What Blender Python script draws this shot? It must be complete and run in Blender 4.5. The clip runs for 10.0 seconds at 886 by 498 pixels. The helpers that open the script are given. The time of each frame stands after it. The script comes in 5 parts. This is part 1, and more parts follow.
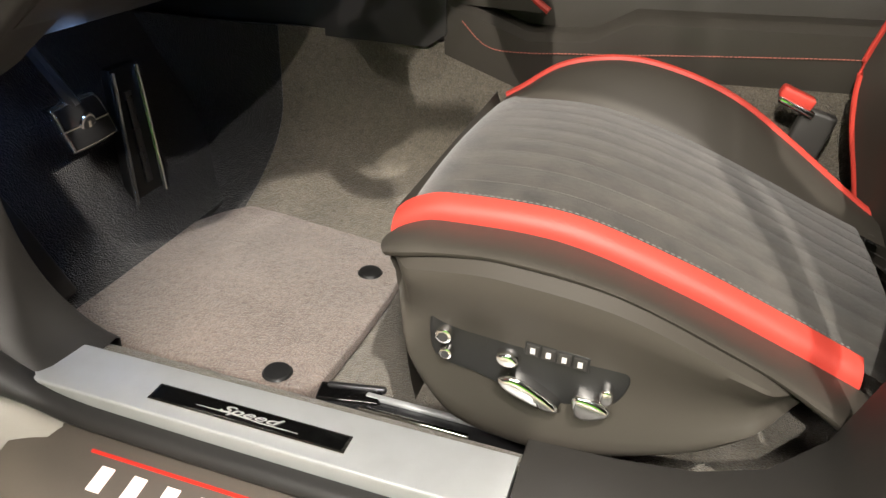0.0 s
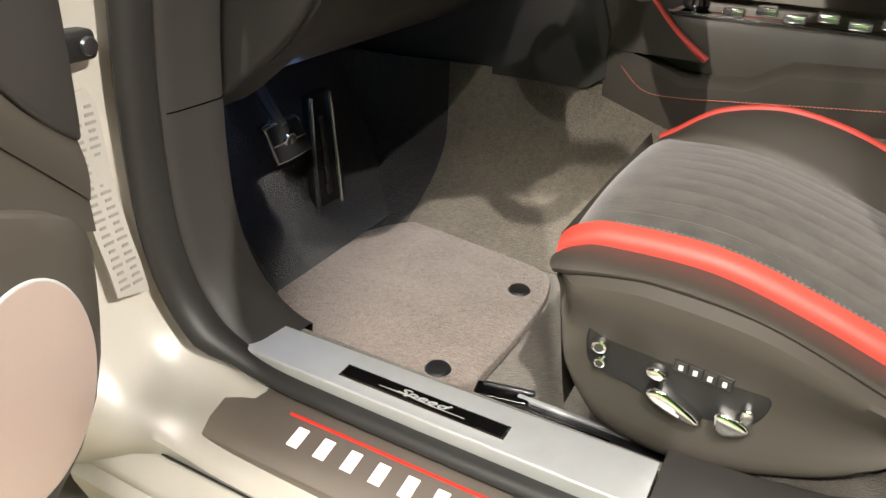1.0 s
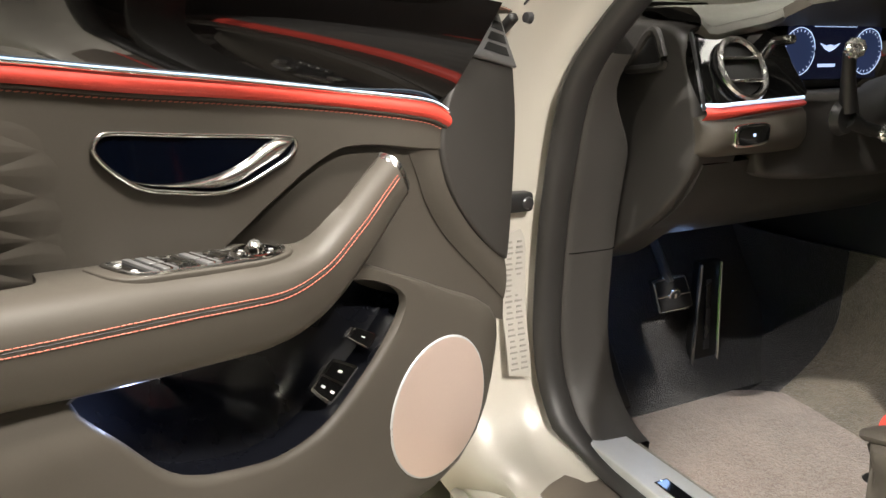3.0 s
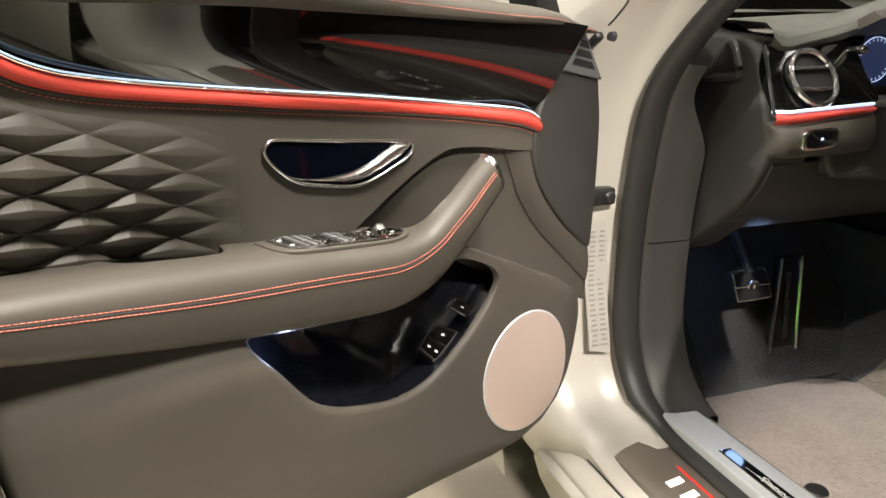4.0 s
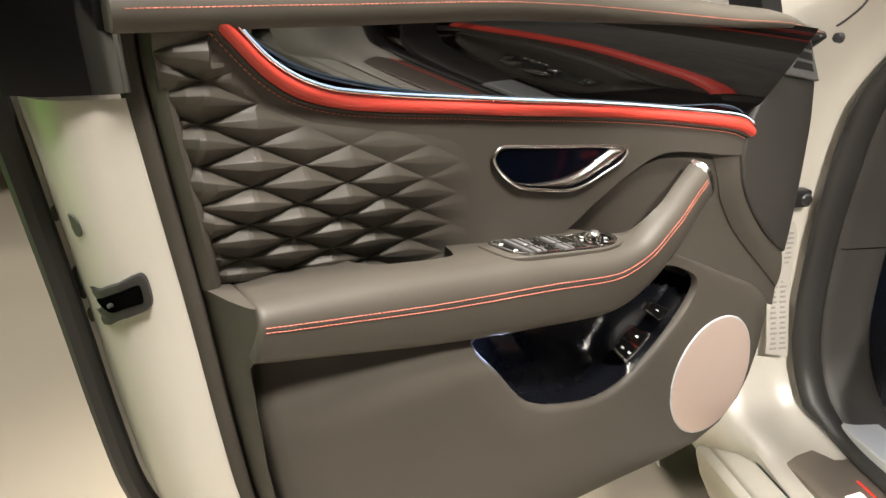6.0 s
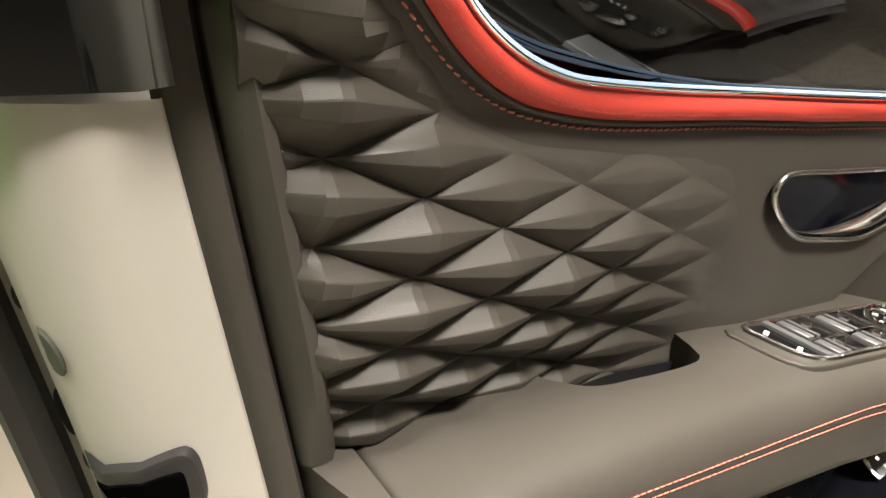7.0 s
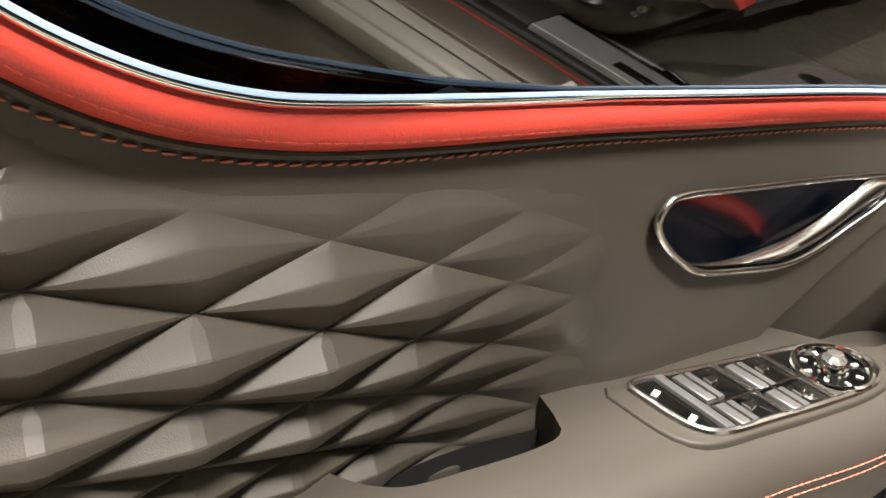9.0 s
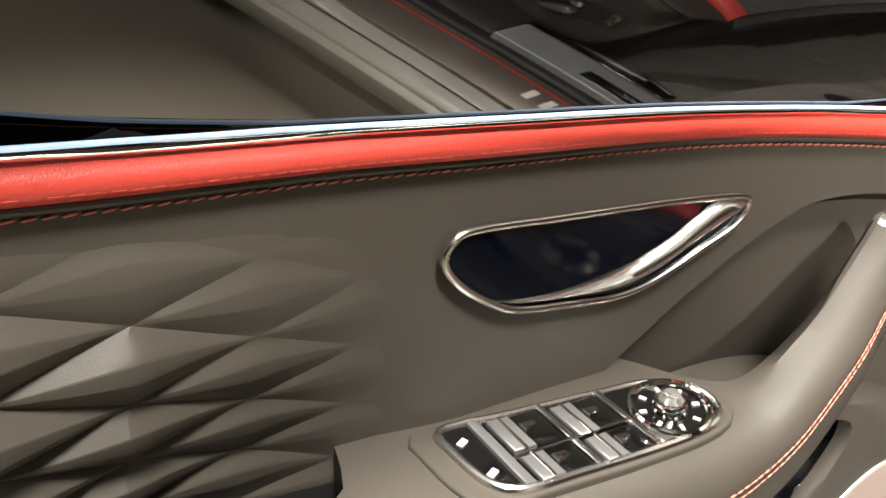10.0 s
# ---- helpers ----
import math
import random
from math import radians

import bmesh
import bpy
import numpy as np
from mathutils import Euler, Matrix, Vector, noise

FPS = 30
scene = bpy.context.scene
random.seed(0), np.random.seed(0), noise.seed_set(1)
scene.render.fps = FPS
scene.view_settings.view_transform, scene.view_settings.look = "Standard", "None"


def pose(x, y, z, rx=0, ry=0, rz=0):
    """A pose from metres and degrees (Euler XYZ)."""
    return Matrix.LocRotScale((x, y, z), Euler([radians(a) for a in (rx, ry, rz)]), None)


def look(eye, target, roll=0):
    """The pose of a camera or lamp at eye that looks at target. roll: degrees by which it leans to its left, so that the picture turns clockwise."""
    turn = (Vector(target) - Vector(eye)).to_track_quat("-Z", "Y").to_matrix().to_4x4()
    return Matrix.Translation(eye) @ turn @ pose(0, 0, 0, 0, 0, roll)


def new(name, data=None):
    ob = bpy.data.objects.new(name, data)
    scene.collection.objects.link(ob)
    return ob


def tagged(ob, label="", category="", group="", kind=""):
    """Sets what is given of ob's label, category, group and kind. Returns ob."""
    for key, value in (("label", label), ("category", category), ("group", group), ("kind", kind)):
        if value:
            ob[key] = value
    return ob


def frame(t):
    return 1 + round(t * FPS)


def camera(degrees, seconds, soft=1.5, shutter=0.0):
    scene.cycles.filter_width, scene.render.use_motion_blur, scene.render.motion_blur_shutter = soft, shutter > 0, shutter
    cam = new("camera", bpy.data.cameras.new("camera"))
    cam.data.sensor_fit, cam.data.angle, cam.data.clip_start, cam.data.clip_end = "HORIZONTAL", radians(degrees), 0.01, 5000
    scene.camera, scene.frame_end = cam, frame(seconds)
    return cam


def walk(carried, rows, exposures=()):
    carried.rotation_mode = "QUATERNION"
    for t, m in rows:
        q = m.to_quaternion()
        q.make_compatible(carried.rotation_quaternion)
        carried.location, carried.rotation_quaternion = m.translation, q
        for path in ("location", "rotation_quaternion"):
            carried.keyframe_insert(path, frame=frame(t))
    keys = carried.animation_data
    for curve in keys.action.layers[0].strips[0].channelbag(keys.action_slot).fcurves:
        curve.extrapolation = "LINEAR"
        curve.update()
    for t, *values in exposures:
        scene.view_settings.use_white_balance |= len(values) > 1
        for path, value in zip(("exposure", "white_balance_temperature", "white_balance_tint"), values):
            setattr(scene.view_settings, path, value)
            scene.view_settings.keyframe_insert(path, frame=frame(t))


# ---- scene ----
cam = camera(63.1, 10.0)
PATH = [
    (0, (0.1247, 0.1632, 0.9356), (-0.1252, 0.9896, 0.4309), 2.70),
    (0.5, (0.1169, 0.1240, 0.9272), (-0.2016, 0.9201, 0.4126), 2.56),
    (1, (0.1075, 0.0459, 0.9762), (-0.2950, 0.8270, 0.4989), 2.41),
    (1.5, (0.1439, 0.0084, 1.0165), (-0.4072, 0.7554, 0.6447), 0.84),
    (2, (0.2032, -0.0019, 1.0291), (-0.5020, 0.6409, 0.7300), 0.05),
    (2.5, (0.2852, -0.0309, 1.0320), (-0.5277, 0.4798, 0.7520), -0.16),
    (2.7, (0.3188, -0.0485, 1.0285), (-0.5182, 0.4238, 0.7523), 0.00),
    (4, (0.5115, -0.1287, 1.0715), (-0.3982, 0.1701, 0.7830), -0.61),
    (4.5, (0.5800, -0.1746, 1.0916), (-0.3418, 0.0794, 0.7989), -0.66),
    (5, (0.6523, -0.1981, 1.1168), (-0.2791, 0.0145, 0.8214), -0.83),
    (5.2, (0.6716, -0.2051, 1.1247), (-0.2627, -0.0054, 0.8292), -0.98),
    (6.5, (0.2695, -0.3143, 1.1358), (-0.6413, -0.1714, 0.7482), 0.95),
    (7, (0.1100, -0.3552, 1.1050), (-0.7888, -0.2112, 0.6910), 1.69),
    (7.5, (0.0460, -0.3435, 1.0804), (-0.8458, -0.2012, 0.6509), 1.48),
    (8, (0.0394, -0.3100, 1.0819), (-0.8501, -0.1760, 0.6450), 0.88),
    (8.5, (0.0263, -0.2701, 1.1029), (-0.8560, -0.1399, 0.6506), 0.81),
    (9, (0.0136, -0.2245, 1.1020), (-0.8667, -0.0973, 0.6450), 0.66),
    (9.5, (-0.0024, -0.1751, 1.1051), (-0.8784, -0.0500, 0.6392), 0.35),
    (10, (-0.0154, -0.1096, 1.1103), (-0.8853, 0.0156, 0.6333), 0.15),
]
walk(cam, [(t, look(eye, target, roll)) for t, eye, target, roll in PATH])

# ---- light ----
scene.view_settings.exposure = 0.0
world = bpy.data.worlds.new("hall_air")
scene.world = world
world.use_nodes = True
world.node_tree.nodes["Background"].inputs[0].default_value = (1.0, 0.93, 0.84, 1)
world.node_tree.nodes["Background"].inputs[1].default_value = 0.006


def lamp(name, kind, at, target, watts, size, colour=(1.0, 0.89, 0.74), spot=70.0):
    data = bpy.data.lights.new(name, kind)
    data.energy, data.color = watts, colour
    if kind == "AREA":
        data.shape, data.size, data.size_y = "RECTANGLE", size[0], size[1]
    else:
        data.shadow_soft_size = size
    if kind == "SPOT":
        data.spot_size, data.spot_blend = radians(spot), 0.6
    ob = new(name, data)
    ob.matrix_world = look(at, target)
    return ob


# Ceiling spotlights and long light boxes of the exhibition hall, with two added fill spots.
WARM = (1.0, 0.935, 0.85)
lamp("spotlight", "SPOT", (1.22, -1.88, 5.0), (0.16, 0.98, 0.55), 1350, 0.035, WARM, 17)
lamp("spotlight", "SPOT", (-0.75, -4.3, 4.6), (0.30, 1.25, 0.62), 1500, 0.035, WARM, 17)
lamp("spotlight", "SPOT", (1.75, 0.68, 5.0), (-0.12, -0.12, 0.9), 2300, 0.45, WARM, 18)
lamp("spotlight", "SPOT", (0.30, 0.22, 5.2), (-0.20, -0.10, 0.9), 2000, 0.45, WARM, 17)
# Narrow fill spot, added only to brighten the front door jamb.
lamp("spotlight", "SPOT", (5.2, -0.3, 4.7), (-0.57, 0.56, 0.90), 3000, 0.05, WARM, 9)
lamp("spotlight", "SPOT", (-0.80, 0.12, 5.2), (-0.15, -0.1, 0.85), 1100, 0.10, WARM, 16)
# Weak extra spot, added to lift the carpet.
lamp("spotlight", "SPOT", (1.9, -3.9, 4.5), (-0.20, 1.1, 0.4), 400, 0.05, WARM, 15)
lamp("light_box", "AREA", (1.2, 0.35, 4.6), (-0.2, 0.0, 0.9), 25, (2.0, 1.0), WARM)
lamp("light_box", "AREA", (0.2, -2.6, 4.6), (0.2, 0.0, 0.4), 190, (2.4, 0.6), WARM)
lamp("light_box", "AREA", (-5.6, 2.6, 4.9), (-8.6, 3.4, 0.8), 420, (3.0, 1.2), WARM)
lamp("light_box", "AREA", (2.5, 4.4, 4.9), (2.5, 4.4, 0.0), 60, (3.0, 0.8), WARM)
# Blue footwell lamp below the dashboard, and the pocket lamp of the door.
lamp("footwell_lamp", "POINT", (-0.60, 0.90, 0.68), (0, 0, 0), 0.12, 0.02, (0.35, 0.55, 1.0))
lamp("pocket_lamp", "POINT", (-0.2532, -0.0628, 0.735), (0, 0, 0), 0.14, 0.006, (0.5, 0.62, 1.0))

# ---- materials ----


def material(name, base, rough=0.5, metal=0.0, coat=0.0, sheen=0.0, grain=0.0, grain_size=900.0, blotch=0.12, blotch_size=9.0,
             bump=0.0, emit=None, power=0.0, fibre=0.0, coat_rough=0.05):
    m = bpy.data.materials.new(name)
    m.use_nodes = True
    t = m.node_tree
    n, l = t.nodes, t.links
    p = n["Principled BSDF"]
    p.inputs["Roughness"].default_value = rough
    p.inputs["Metallic"].default_value = metal
    p.inputs["Coat Weight"].default_value = coat
    p.inputs["Coat Roughness"].default_value = coat_rough
    p.inputs["Sheen Weight"].default_value = sheen
    p.inputs["Base Color"].default_value = (*base, 1)
    if emit:
        p.inputs["Emission Color"].default_value = (*emit, 1)
        p.inputs["Emission Strength"].default_value = power
    co = n.new("ShaderNodeTexCoord")
    if blotch:
        big = n.new("ShaderNodeTexNoise")
        big.inputs["Scale"].default_value = blotch_size
        big.inputs["Detail"].default_value = 5
        l.new(co.outputs["Object"], big.inputs["Vector"])
        fine = n.new("ShaderNodeTexNoise")
        fine.inputs["Scale"].default_value = grain_size * 0.4
        l.new(co.outputs["Object"], fine.inputs["Vector"])
        ad = n.new("ShaderNodeMath")
        ad.operation = "MULTIPLY_ADD"
        ad.inputs[1].default_value = 0.35 + fibre
        l.new(fine.outputs["Fac"], ad.inputs[0])
        l.new(big.outputs["Fac"], ad.inputs[2])
        ramp = n.new("ShaderNodeMapRange")
        ramp.inputs["From Min"].default_value, ramp.inputs["From Max"].default_value = 0.35, 1.0 + fibre * 0.5
        ramp.inputs["To Min"].default_value, ramp.inputs["To Max"].default_value = 1 - blotch, 1 + blotch
        l.new(ad.outputs[0], ramp.inputs["Value"])
        mul = n.new("ShaderNodeVectorMath")
        mul.operation = "SCALE"
        mul.inputs[0].default_value = base
        l.new(ramp.outputs["Result"], mul.inputs["Scale"])
        l.new(mul.outputs[0], p.inputs["Base Color"])
        rr = n.new("ShaderNodeMapRange")
        rr.inputs["From Min"].default_value, rr.inputs["From Max"].default_value = 0.3, 0.7
        rr.inputs["To Min"].default_value, rr.inputs["To Max"].default_value = max(0.0, rough * 0.88), min(1.0, rough * 1.1)
        l.new(big.outputs["Fac"], rr.inputs["Value"])
        l.new(rr.outputs["Result"], p.inputs["Roughness"])
    if bump:
        v = n.new("ShaderNodeTexVoronoi" if grain else "ShaderNodeTexNoise")
        v.inputs["Scale"].default_value = grain_size
        l.new(co.outputs["Object"], v.inputs["Vector"])
        b = n.new("ShaderNodeBump")
        b.inputs["Strength"].default_value = bump
        b.inputs["Distance"].default_value = 0.0006 if grain else 0.003
        l.new(v.outputs[0], b.inputs["Height"])
        l.new(b.outputs["Normal"], p.inputs["Normal"])
    return m


LEATHER = material("dark_leather", (0.058, 0.0515, 0.0425), 0.50, grain=1, grain_size=1500, bump=0.10, blotch=0.08, coat=0.0)
LEATHER.node_tree.nodes["Principled BSDF"].inputs["Specular IOR Level"].default_value = 0.28
TREAD = material("taupe_tread_metal", (0.25, 0.215, 0.185), 0.34, metal=0.5, blotch=0.05)
TRIM = material("dark_soft_plastic", (0.030, 0.028, 0.0255), 0.5, grain=1, grain_size=1500, bump=0.3, blotch=0.08)
RED = material("red_leather", (0.60, 0.058, 0.040), 0.48, grain=1, grain_size=1100, bump=0.3, blotch=0.05)
THREAD = material("red_thread", (0.52, 0.15, 0.10), 0.6, blotch=0.1, grain_size=2500)
RED_THREAD = material("light_red_thread", (0.66, 0.075, 0.048), 0.55, blotch=0.1, grain_size=2500)
GREY_THREAD = material("grey_thread", (0.16, 0.15, 0.14), 0.7, blotch=0.1, grain_size=2500)
SUEDE = material("dark_suede", (0.054, 0.048, 0.040), 0.95, sheen=0.3, blotch=0.75, blotch_size=26, grain_size=600, bump=0.3)


def pile_material(name, base, patch, tuft=420.0):
    """Cut-pile carpet: tufts, brushed patches and a deep fine relief."""
    m = material(name, base, 1.0, sheen=0.35, blotch=0)
    t = m.node_tree
    n, l = t.nodes, t.links
    p, co = n["Principled BSDF"], n["Texture Coordinate"]
    big, mid_, fine = (n.new("ShaderNodeTexNoise") for _ in range(3))
    for k, sc, de in ((big, 11.0, 4), (mid_, 95.0, 3), (fine, tuft, 2)):
        k.inputs["Scale"].default_value, k.inputs["Detail"].default_value = sc, de
        l.new(co.outputs["Object"], k.inputs["Vector"])
    total = None
    for k, w in ((big, patch), (mid_, 0.75), (fine, 1.5)):
        a = n.new("ShaderNodeMath")
        a.operation = "MULTIPLY_ADD"
        a.inputs[1].default_value = w
        a.inputs[2].default_value = 1.0 - 0.5 * (patch + 0.75 + 1.5)
        l.new(k.outputs["Fac"], a.inputs[0])
        if total:
            l.new(total.outputs[0], a.inputs[2])
        total = a
    mul = n.new("ShaderNodeVectorMath")
    mul.operation = "SCALE"
    mul.inputs[0].default_value = base
    l.new(total.outputs[0], mul.inputs["Scale"])
    l.new(mul.outputs[0], p.inputs["Base Color"])
    b = n.new("ShaderNodeBump")
    b.inputs["Strength"].default_value, b.inputs["Distance"].default_value = 0.9, 0.004
    l.new(total.outputs[0], b.inputs["Height"])
    l.new(b.outputs["Normal"], p.inputs["Normal"])
    return m


CARPET = pile_material("grey_carpet", (0.155, 0.133, 0.099), 0.6)
# The floor carpet once more, blackened for the shade around the pedals.
TOE_SHADE = pile_material("shade_black_pile", (0.022, 0.021, 0.022), 0.4)
MAT_PILE = pile_material("mauve_mat_pile", (0.240, 0.184, 0.156), 0.7)
PAINT = material("ivory_car_paint", (0.49, 0.465, 0.410), 0.36, coat=0.6, coat_rough=0.24, blotch=0.03, blotch_size=3)
GLOSS = material("gloss_black", (0.004, 0.004, 0.004), 0.06, coat=1.0, blotch=0)
VENEER = material("piano_black_veneer", (0.004, 0.0035, 0.0035), 0.03, coat=1.0, coat_rough=0.015, blotch=0)
NAVY = material("blue_black_gloss", (0.0012, 0.002, 0.005), 0.06, coat=0.0, blotch=0)
SATIN_DARK = material("satin_grey_metal", (0.20, 0.20, 0.20), 0.4, metal=0.6, blotch=0.06)
DEPTH_BLACK = material("painted_depth_black", (0.002, 0.002, 0.002), 0.9, blotch=0)
PALE_INK = material("silver_lettering", (0.55, 0.55, 0.54), 0.4, metal=0.2, blotch=0)
CRYSTAL = material("bright_knurled_metal", (0.88, 0.87, 0.84), 0.14, metal=0.9, coat=0.3, blotch=0)
BRIGHT = material("brushed_chrome", (0.72, 0.71, 0.69), 0.22, metal=1.0, blotch=0.05)
CHROME = material("chrome", (0.80, 0.79, 0.77), 0.07, metal=1.0, blotch=0)
SATIN = material("satin_metal", (0.50, 0.515, 0.52), 0.42, metal=0.35, blotch=0.06, blotch_size=40, grain_size=3000)
DARK_METAL = material("dark_metal", (0.10, 0.10, 0.105), 0.3, metal=0.8, blotch=0.05)
RUBBER = material("black_rubber", (0.020, 0.019, 0.018), 0.5, blotch=0.1)
BLACK = material("black_plastic", (0.014, 0.014, 0.014), 0.45, blotch=0.1)
GRILLE = material("bronze_speaker_mesh", (0.62, 0.50, 0.44), 0.45, metal=0.6, blotch=0.04)
POCKET = material("pocket_plastic", (0.005, 0.0055, 0.008), 0.28, blotch=0.1)
PALE_GREY = material("pale_grey_leather", (0.12, 0.12, 0.105), 0.5, grain=1, grain_size=1200, bump=0.2, blotch=0.08)
PALE = material("pale_leather", (0.33, 0.30, 0.26), 0.5, blotch=0.06, grain=1, bump=0.2)
WHITE_PRINT = material("white_print", (0.7, 0.7, 0.68), 0.5, blotch=0)
LABEL = material("grey_label", (0.42, 0.40, 0.36), 0.5, blotch=0.1)
LABEL_INK = material("label_ink", (0.28, 0.265, 0.245), 0.6, blotch=0)
LIT_WHITE = material("lit_letters", (0.9, 0.8, 0.75), 0.4, blotch=0, emit=(1.0, 0.80, 0.74), power=1.0)
LIT_RED = material("lit_red_line", (0.6, 0.03, 0.02), 0.4, blotch=0, emit=(1.0, 0.05, 0.03), power=0.35)
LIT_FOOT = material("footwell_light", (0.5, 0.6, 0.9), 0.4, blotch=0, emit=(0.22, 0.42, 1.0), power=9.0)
LIT_BLUE = material("pocket_light", (0.5, 0.6, 0.9), 0.4, blotch=0, emit=(0.45, 0.58, 1.0), power=2.0)
LIT_LINE = material("lit_chrome_line", (0.7, 0.8, 0.95), 0.2, blotch=0, emit=(0.55, 0.75, 1.0), power=0.9)
SCREEN = material("screen_dark_blue", (0.01, 0.015, 0.04), 0.1, blotch=0, emit=(0.03, 0.035, 0.09), power=0.16)
SCREEN_BLUE = material("screen_blue_dial", (0.03, 0.05, 0.12), 0.15, blotch=0, emit=(0.06, 0.09, 0.22), power=0.3)
SCREEN_LIGHT = material("screen_light", (0.5, 0.6, 0.8), 0.2, blotch=0, emit=(0.55, 0.68, 1.0), power=1.1)
DEPTH_BLACK.node_tree.nodes["Principled BSDF"].inputs["Specular IOR Level"].default_value = 0.0
VENEER.node_tree.nodes["Principled BSDF"].inputs["IOR"].default_value = 1.65
FLOOR = material("beige_hall_floor", (0.52, 0.46, 0.37), 0.35, blotch=0.06, blotch_size=2)
WALL = material("dark_hall_wall", (0.07, 0.065, 0.058), 0.8, blotch=0.15, blotch_size=1.5)
GREEN = material("green_banner", (0.16, 0.42, 0.05), 0.6, blotch=0.05, emit=(0.22, 0.62, 0.08), power=1.3)
CEILING = material("hall_ceiling", (0.10, 0.095, 0.09), 0.9, blotch=0.1, blotch_size=1)
DISC = material("brown_plug", (0.05, 0.055, 0.04), 0.6, blotch=0.1)


def glass_material():
    m = bpy.data.materials.new("clear_glass")
    m.use_nodes = True
    p = m.node_tree.nodes["Principled BSDF"]
    p.inputs["Base Color"].default_value = (0.93, 0.96, 0.95, 1)
    p.inputs["Roughness"].default_value = 0.0
    p.inputs["Transmission Weight"].default_value = 1.0
    p.inputs["IOR"].default_value = 1.02
    return m


GLASS = glass_material()

# ---- builders ----


def thing(name, label, category, at=None, group="", kind=""):
    ob = new(name)
    ob.empty_display_size = 0.05
    if at is not None:
        ob.matrix_world = at
    return tagged(ob, label, category, group, kind)


def part(name, bm, mat, parent=None, label="", angle=40, kind="", facing=None):
    bmesh.ops.recalc_face_normals(bm, faces=bm.faces[:])
    if facing:
        bmesh.ops.reverse_faces(bm, faces=[f for f in bm.faces if f.normal.dot(Vector(facing)) < 0])
    me = bpy.data.meshes.new(name)
    bm.to_mesh(me)
    bm.free()
    for f in me.polygons:
        f.use_smooth = True
    me.set_sharp_from_angle(angle=radians(angle))
    me.materials.append(mat)
    ob = new(name, me)
    ob.parent = parent
    return tagged(ob, label, kind=kind)


def curve(pts, count=40, closed=False):
    """A smooth line of count points through pts, evenly spaced."""
    p = np.array(pts, float)
    m = len(p)
    fine = []
    for i in range(m if closed else m - 1):
        a, b, c, e = (p[(i + k) % m] if closed else p[min(max(i + k, 0), m - 1)] for k in (-1, 0, 1, 2))
        for s in np.linspace(0, 1, 16, endpoint=False):
            fine.append(0.5 * (2 * b + (c - a) * s + (2 * a - 5 * b + 4 * c - e) * s * s + (3 * b - a - 3 * c + e) * s**3))
    fine.append(p[0] if closed else p[-1])
    fine = np.array(fine)
    run = np.r_[0, np.cumsum(np.linalg.norm(np.diff(fine, axis=0), axis=1))]
    at = np.linspace(0, run[-1], count + 1)[:-1] if closed else np.linspace(0, run[-1], count)
    return np.stack([np.interp(at, run, fine[:, k]) for k in range(p.shape[1])], 1)


def smooth_fn(pts):
    """A smooth function of one number through pts (first number rising)."""
    c = curve(sorted(pts), 120)
    return lambda x: float(np.interp(x, c[:, 0], c[:, 1]))


def quads(bm, rings, closed=True, caps=False):
    """Joins rings of equally many 3D points by faces."""
    vs = [[bm.verts.new(tuple(p)) for p in r] for r in rings]
    m = len(vs[0])
    for a, b in zip(vs, vs[1:]):
        for i in range(m if closed else m - 1):
            j = (i + 1) % m
            bm.faces.new((a[i], a[j], b[j], b[i]))
    if caps:
        bm.faces.new(vs[0])
        bm.faces.new(vs[-1])
    return vs


def loft(rings, closed=True, caps=True, bm=None):
    bm = bm or bmesh.new()
    quads(bm, rings, closed, caps)
    return bm


def slab(outline, low, high, mp, edge=0.0, steps=3, bm=None):
    """A plate with the given 2D outline from low to high, its upper rim rounded by edge; mp takes (a, b, height)."""
    bm = bm or bmesh.new()
    o = np.array(outline, float)
    rings = [[mp(a, b, low) for a, b in o]]
    if edge:
        d = np.roll(o, -1, 0) - np.roll(o, 1, 0)
        area = np.sum(o[:, 0] * np.roll(o[:, 1], -1) - o[:, 1] * np.roll(o[:, 0], -1))
        nrm = np.stack([-d[:, 1], d[:, 0]], 1) * (1 if area > 0 else -1)
        nrm /= np.linalg.norm(nrm, axis=1)[:, None] + 1e-9
        for k in range(steps + 1):
            a = k / steps * math.pi / 2
            rings.append([mp(*(q + w * edge * (1 - math.cos(a))), high - edge * (1 - math.sin(a))) for q, w in zip(o, nrm)])
    else:
        rings.append([mp(a, b, high) for a, b in o])
    quads(bm, rings, True, True)
    return bm


def tube(path, rad, sides=8, closed=False, flat=1.0, up=(0, 0, 1), bm=None):
    """A rod along a 3D path; rad a number or one per point; flat squeezes it along up."""
    bm = bm or bmesh.new()
    p = np.array(path, float)
    m = len(p)
    rings = []
    for i in range(m):
        t = (p[(i + 1) % m] - p[i - 1]) if closed else p[min(i + 1, m - 1)] - p[max(i - 1, 0)]
        t = t / (np.linalg.norm(t) + 1e-9)
        a = np.cross(t, up)
        a /= np.linalg.norm(a) + 1e-9
        b = np.cross(a, t)
        r = rad[i] if hasattr(rad, "__len__") else rad
        rings.append([p[i] + r * (math.cos(w) * a + flat * math.sin(w) * b) for w in np.linspace(0, 2 * math.pi, sides, endpoint=False)])
    if closed:
        rings.append(rings[0])
        quads(bm, rings, True, False)
        bmesh.ops.remove_doubles(bm, verts=bm.verts[:], dist=1e-6)
    else:
        quads(bm, rings, True, True)
    return bm


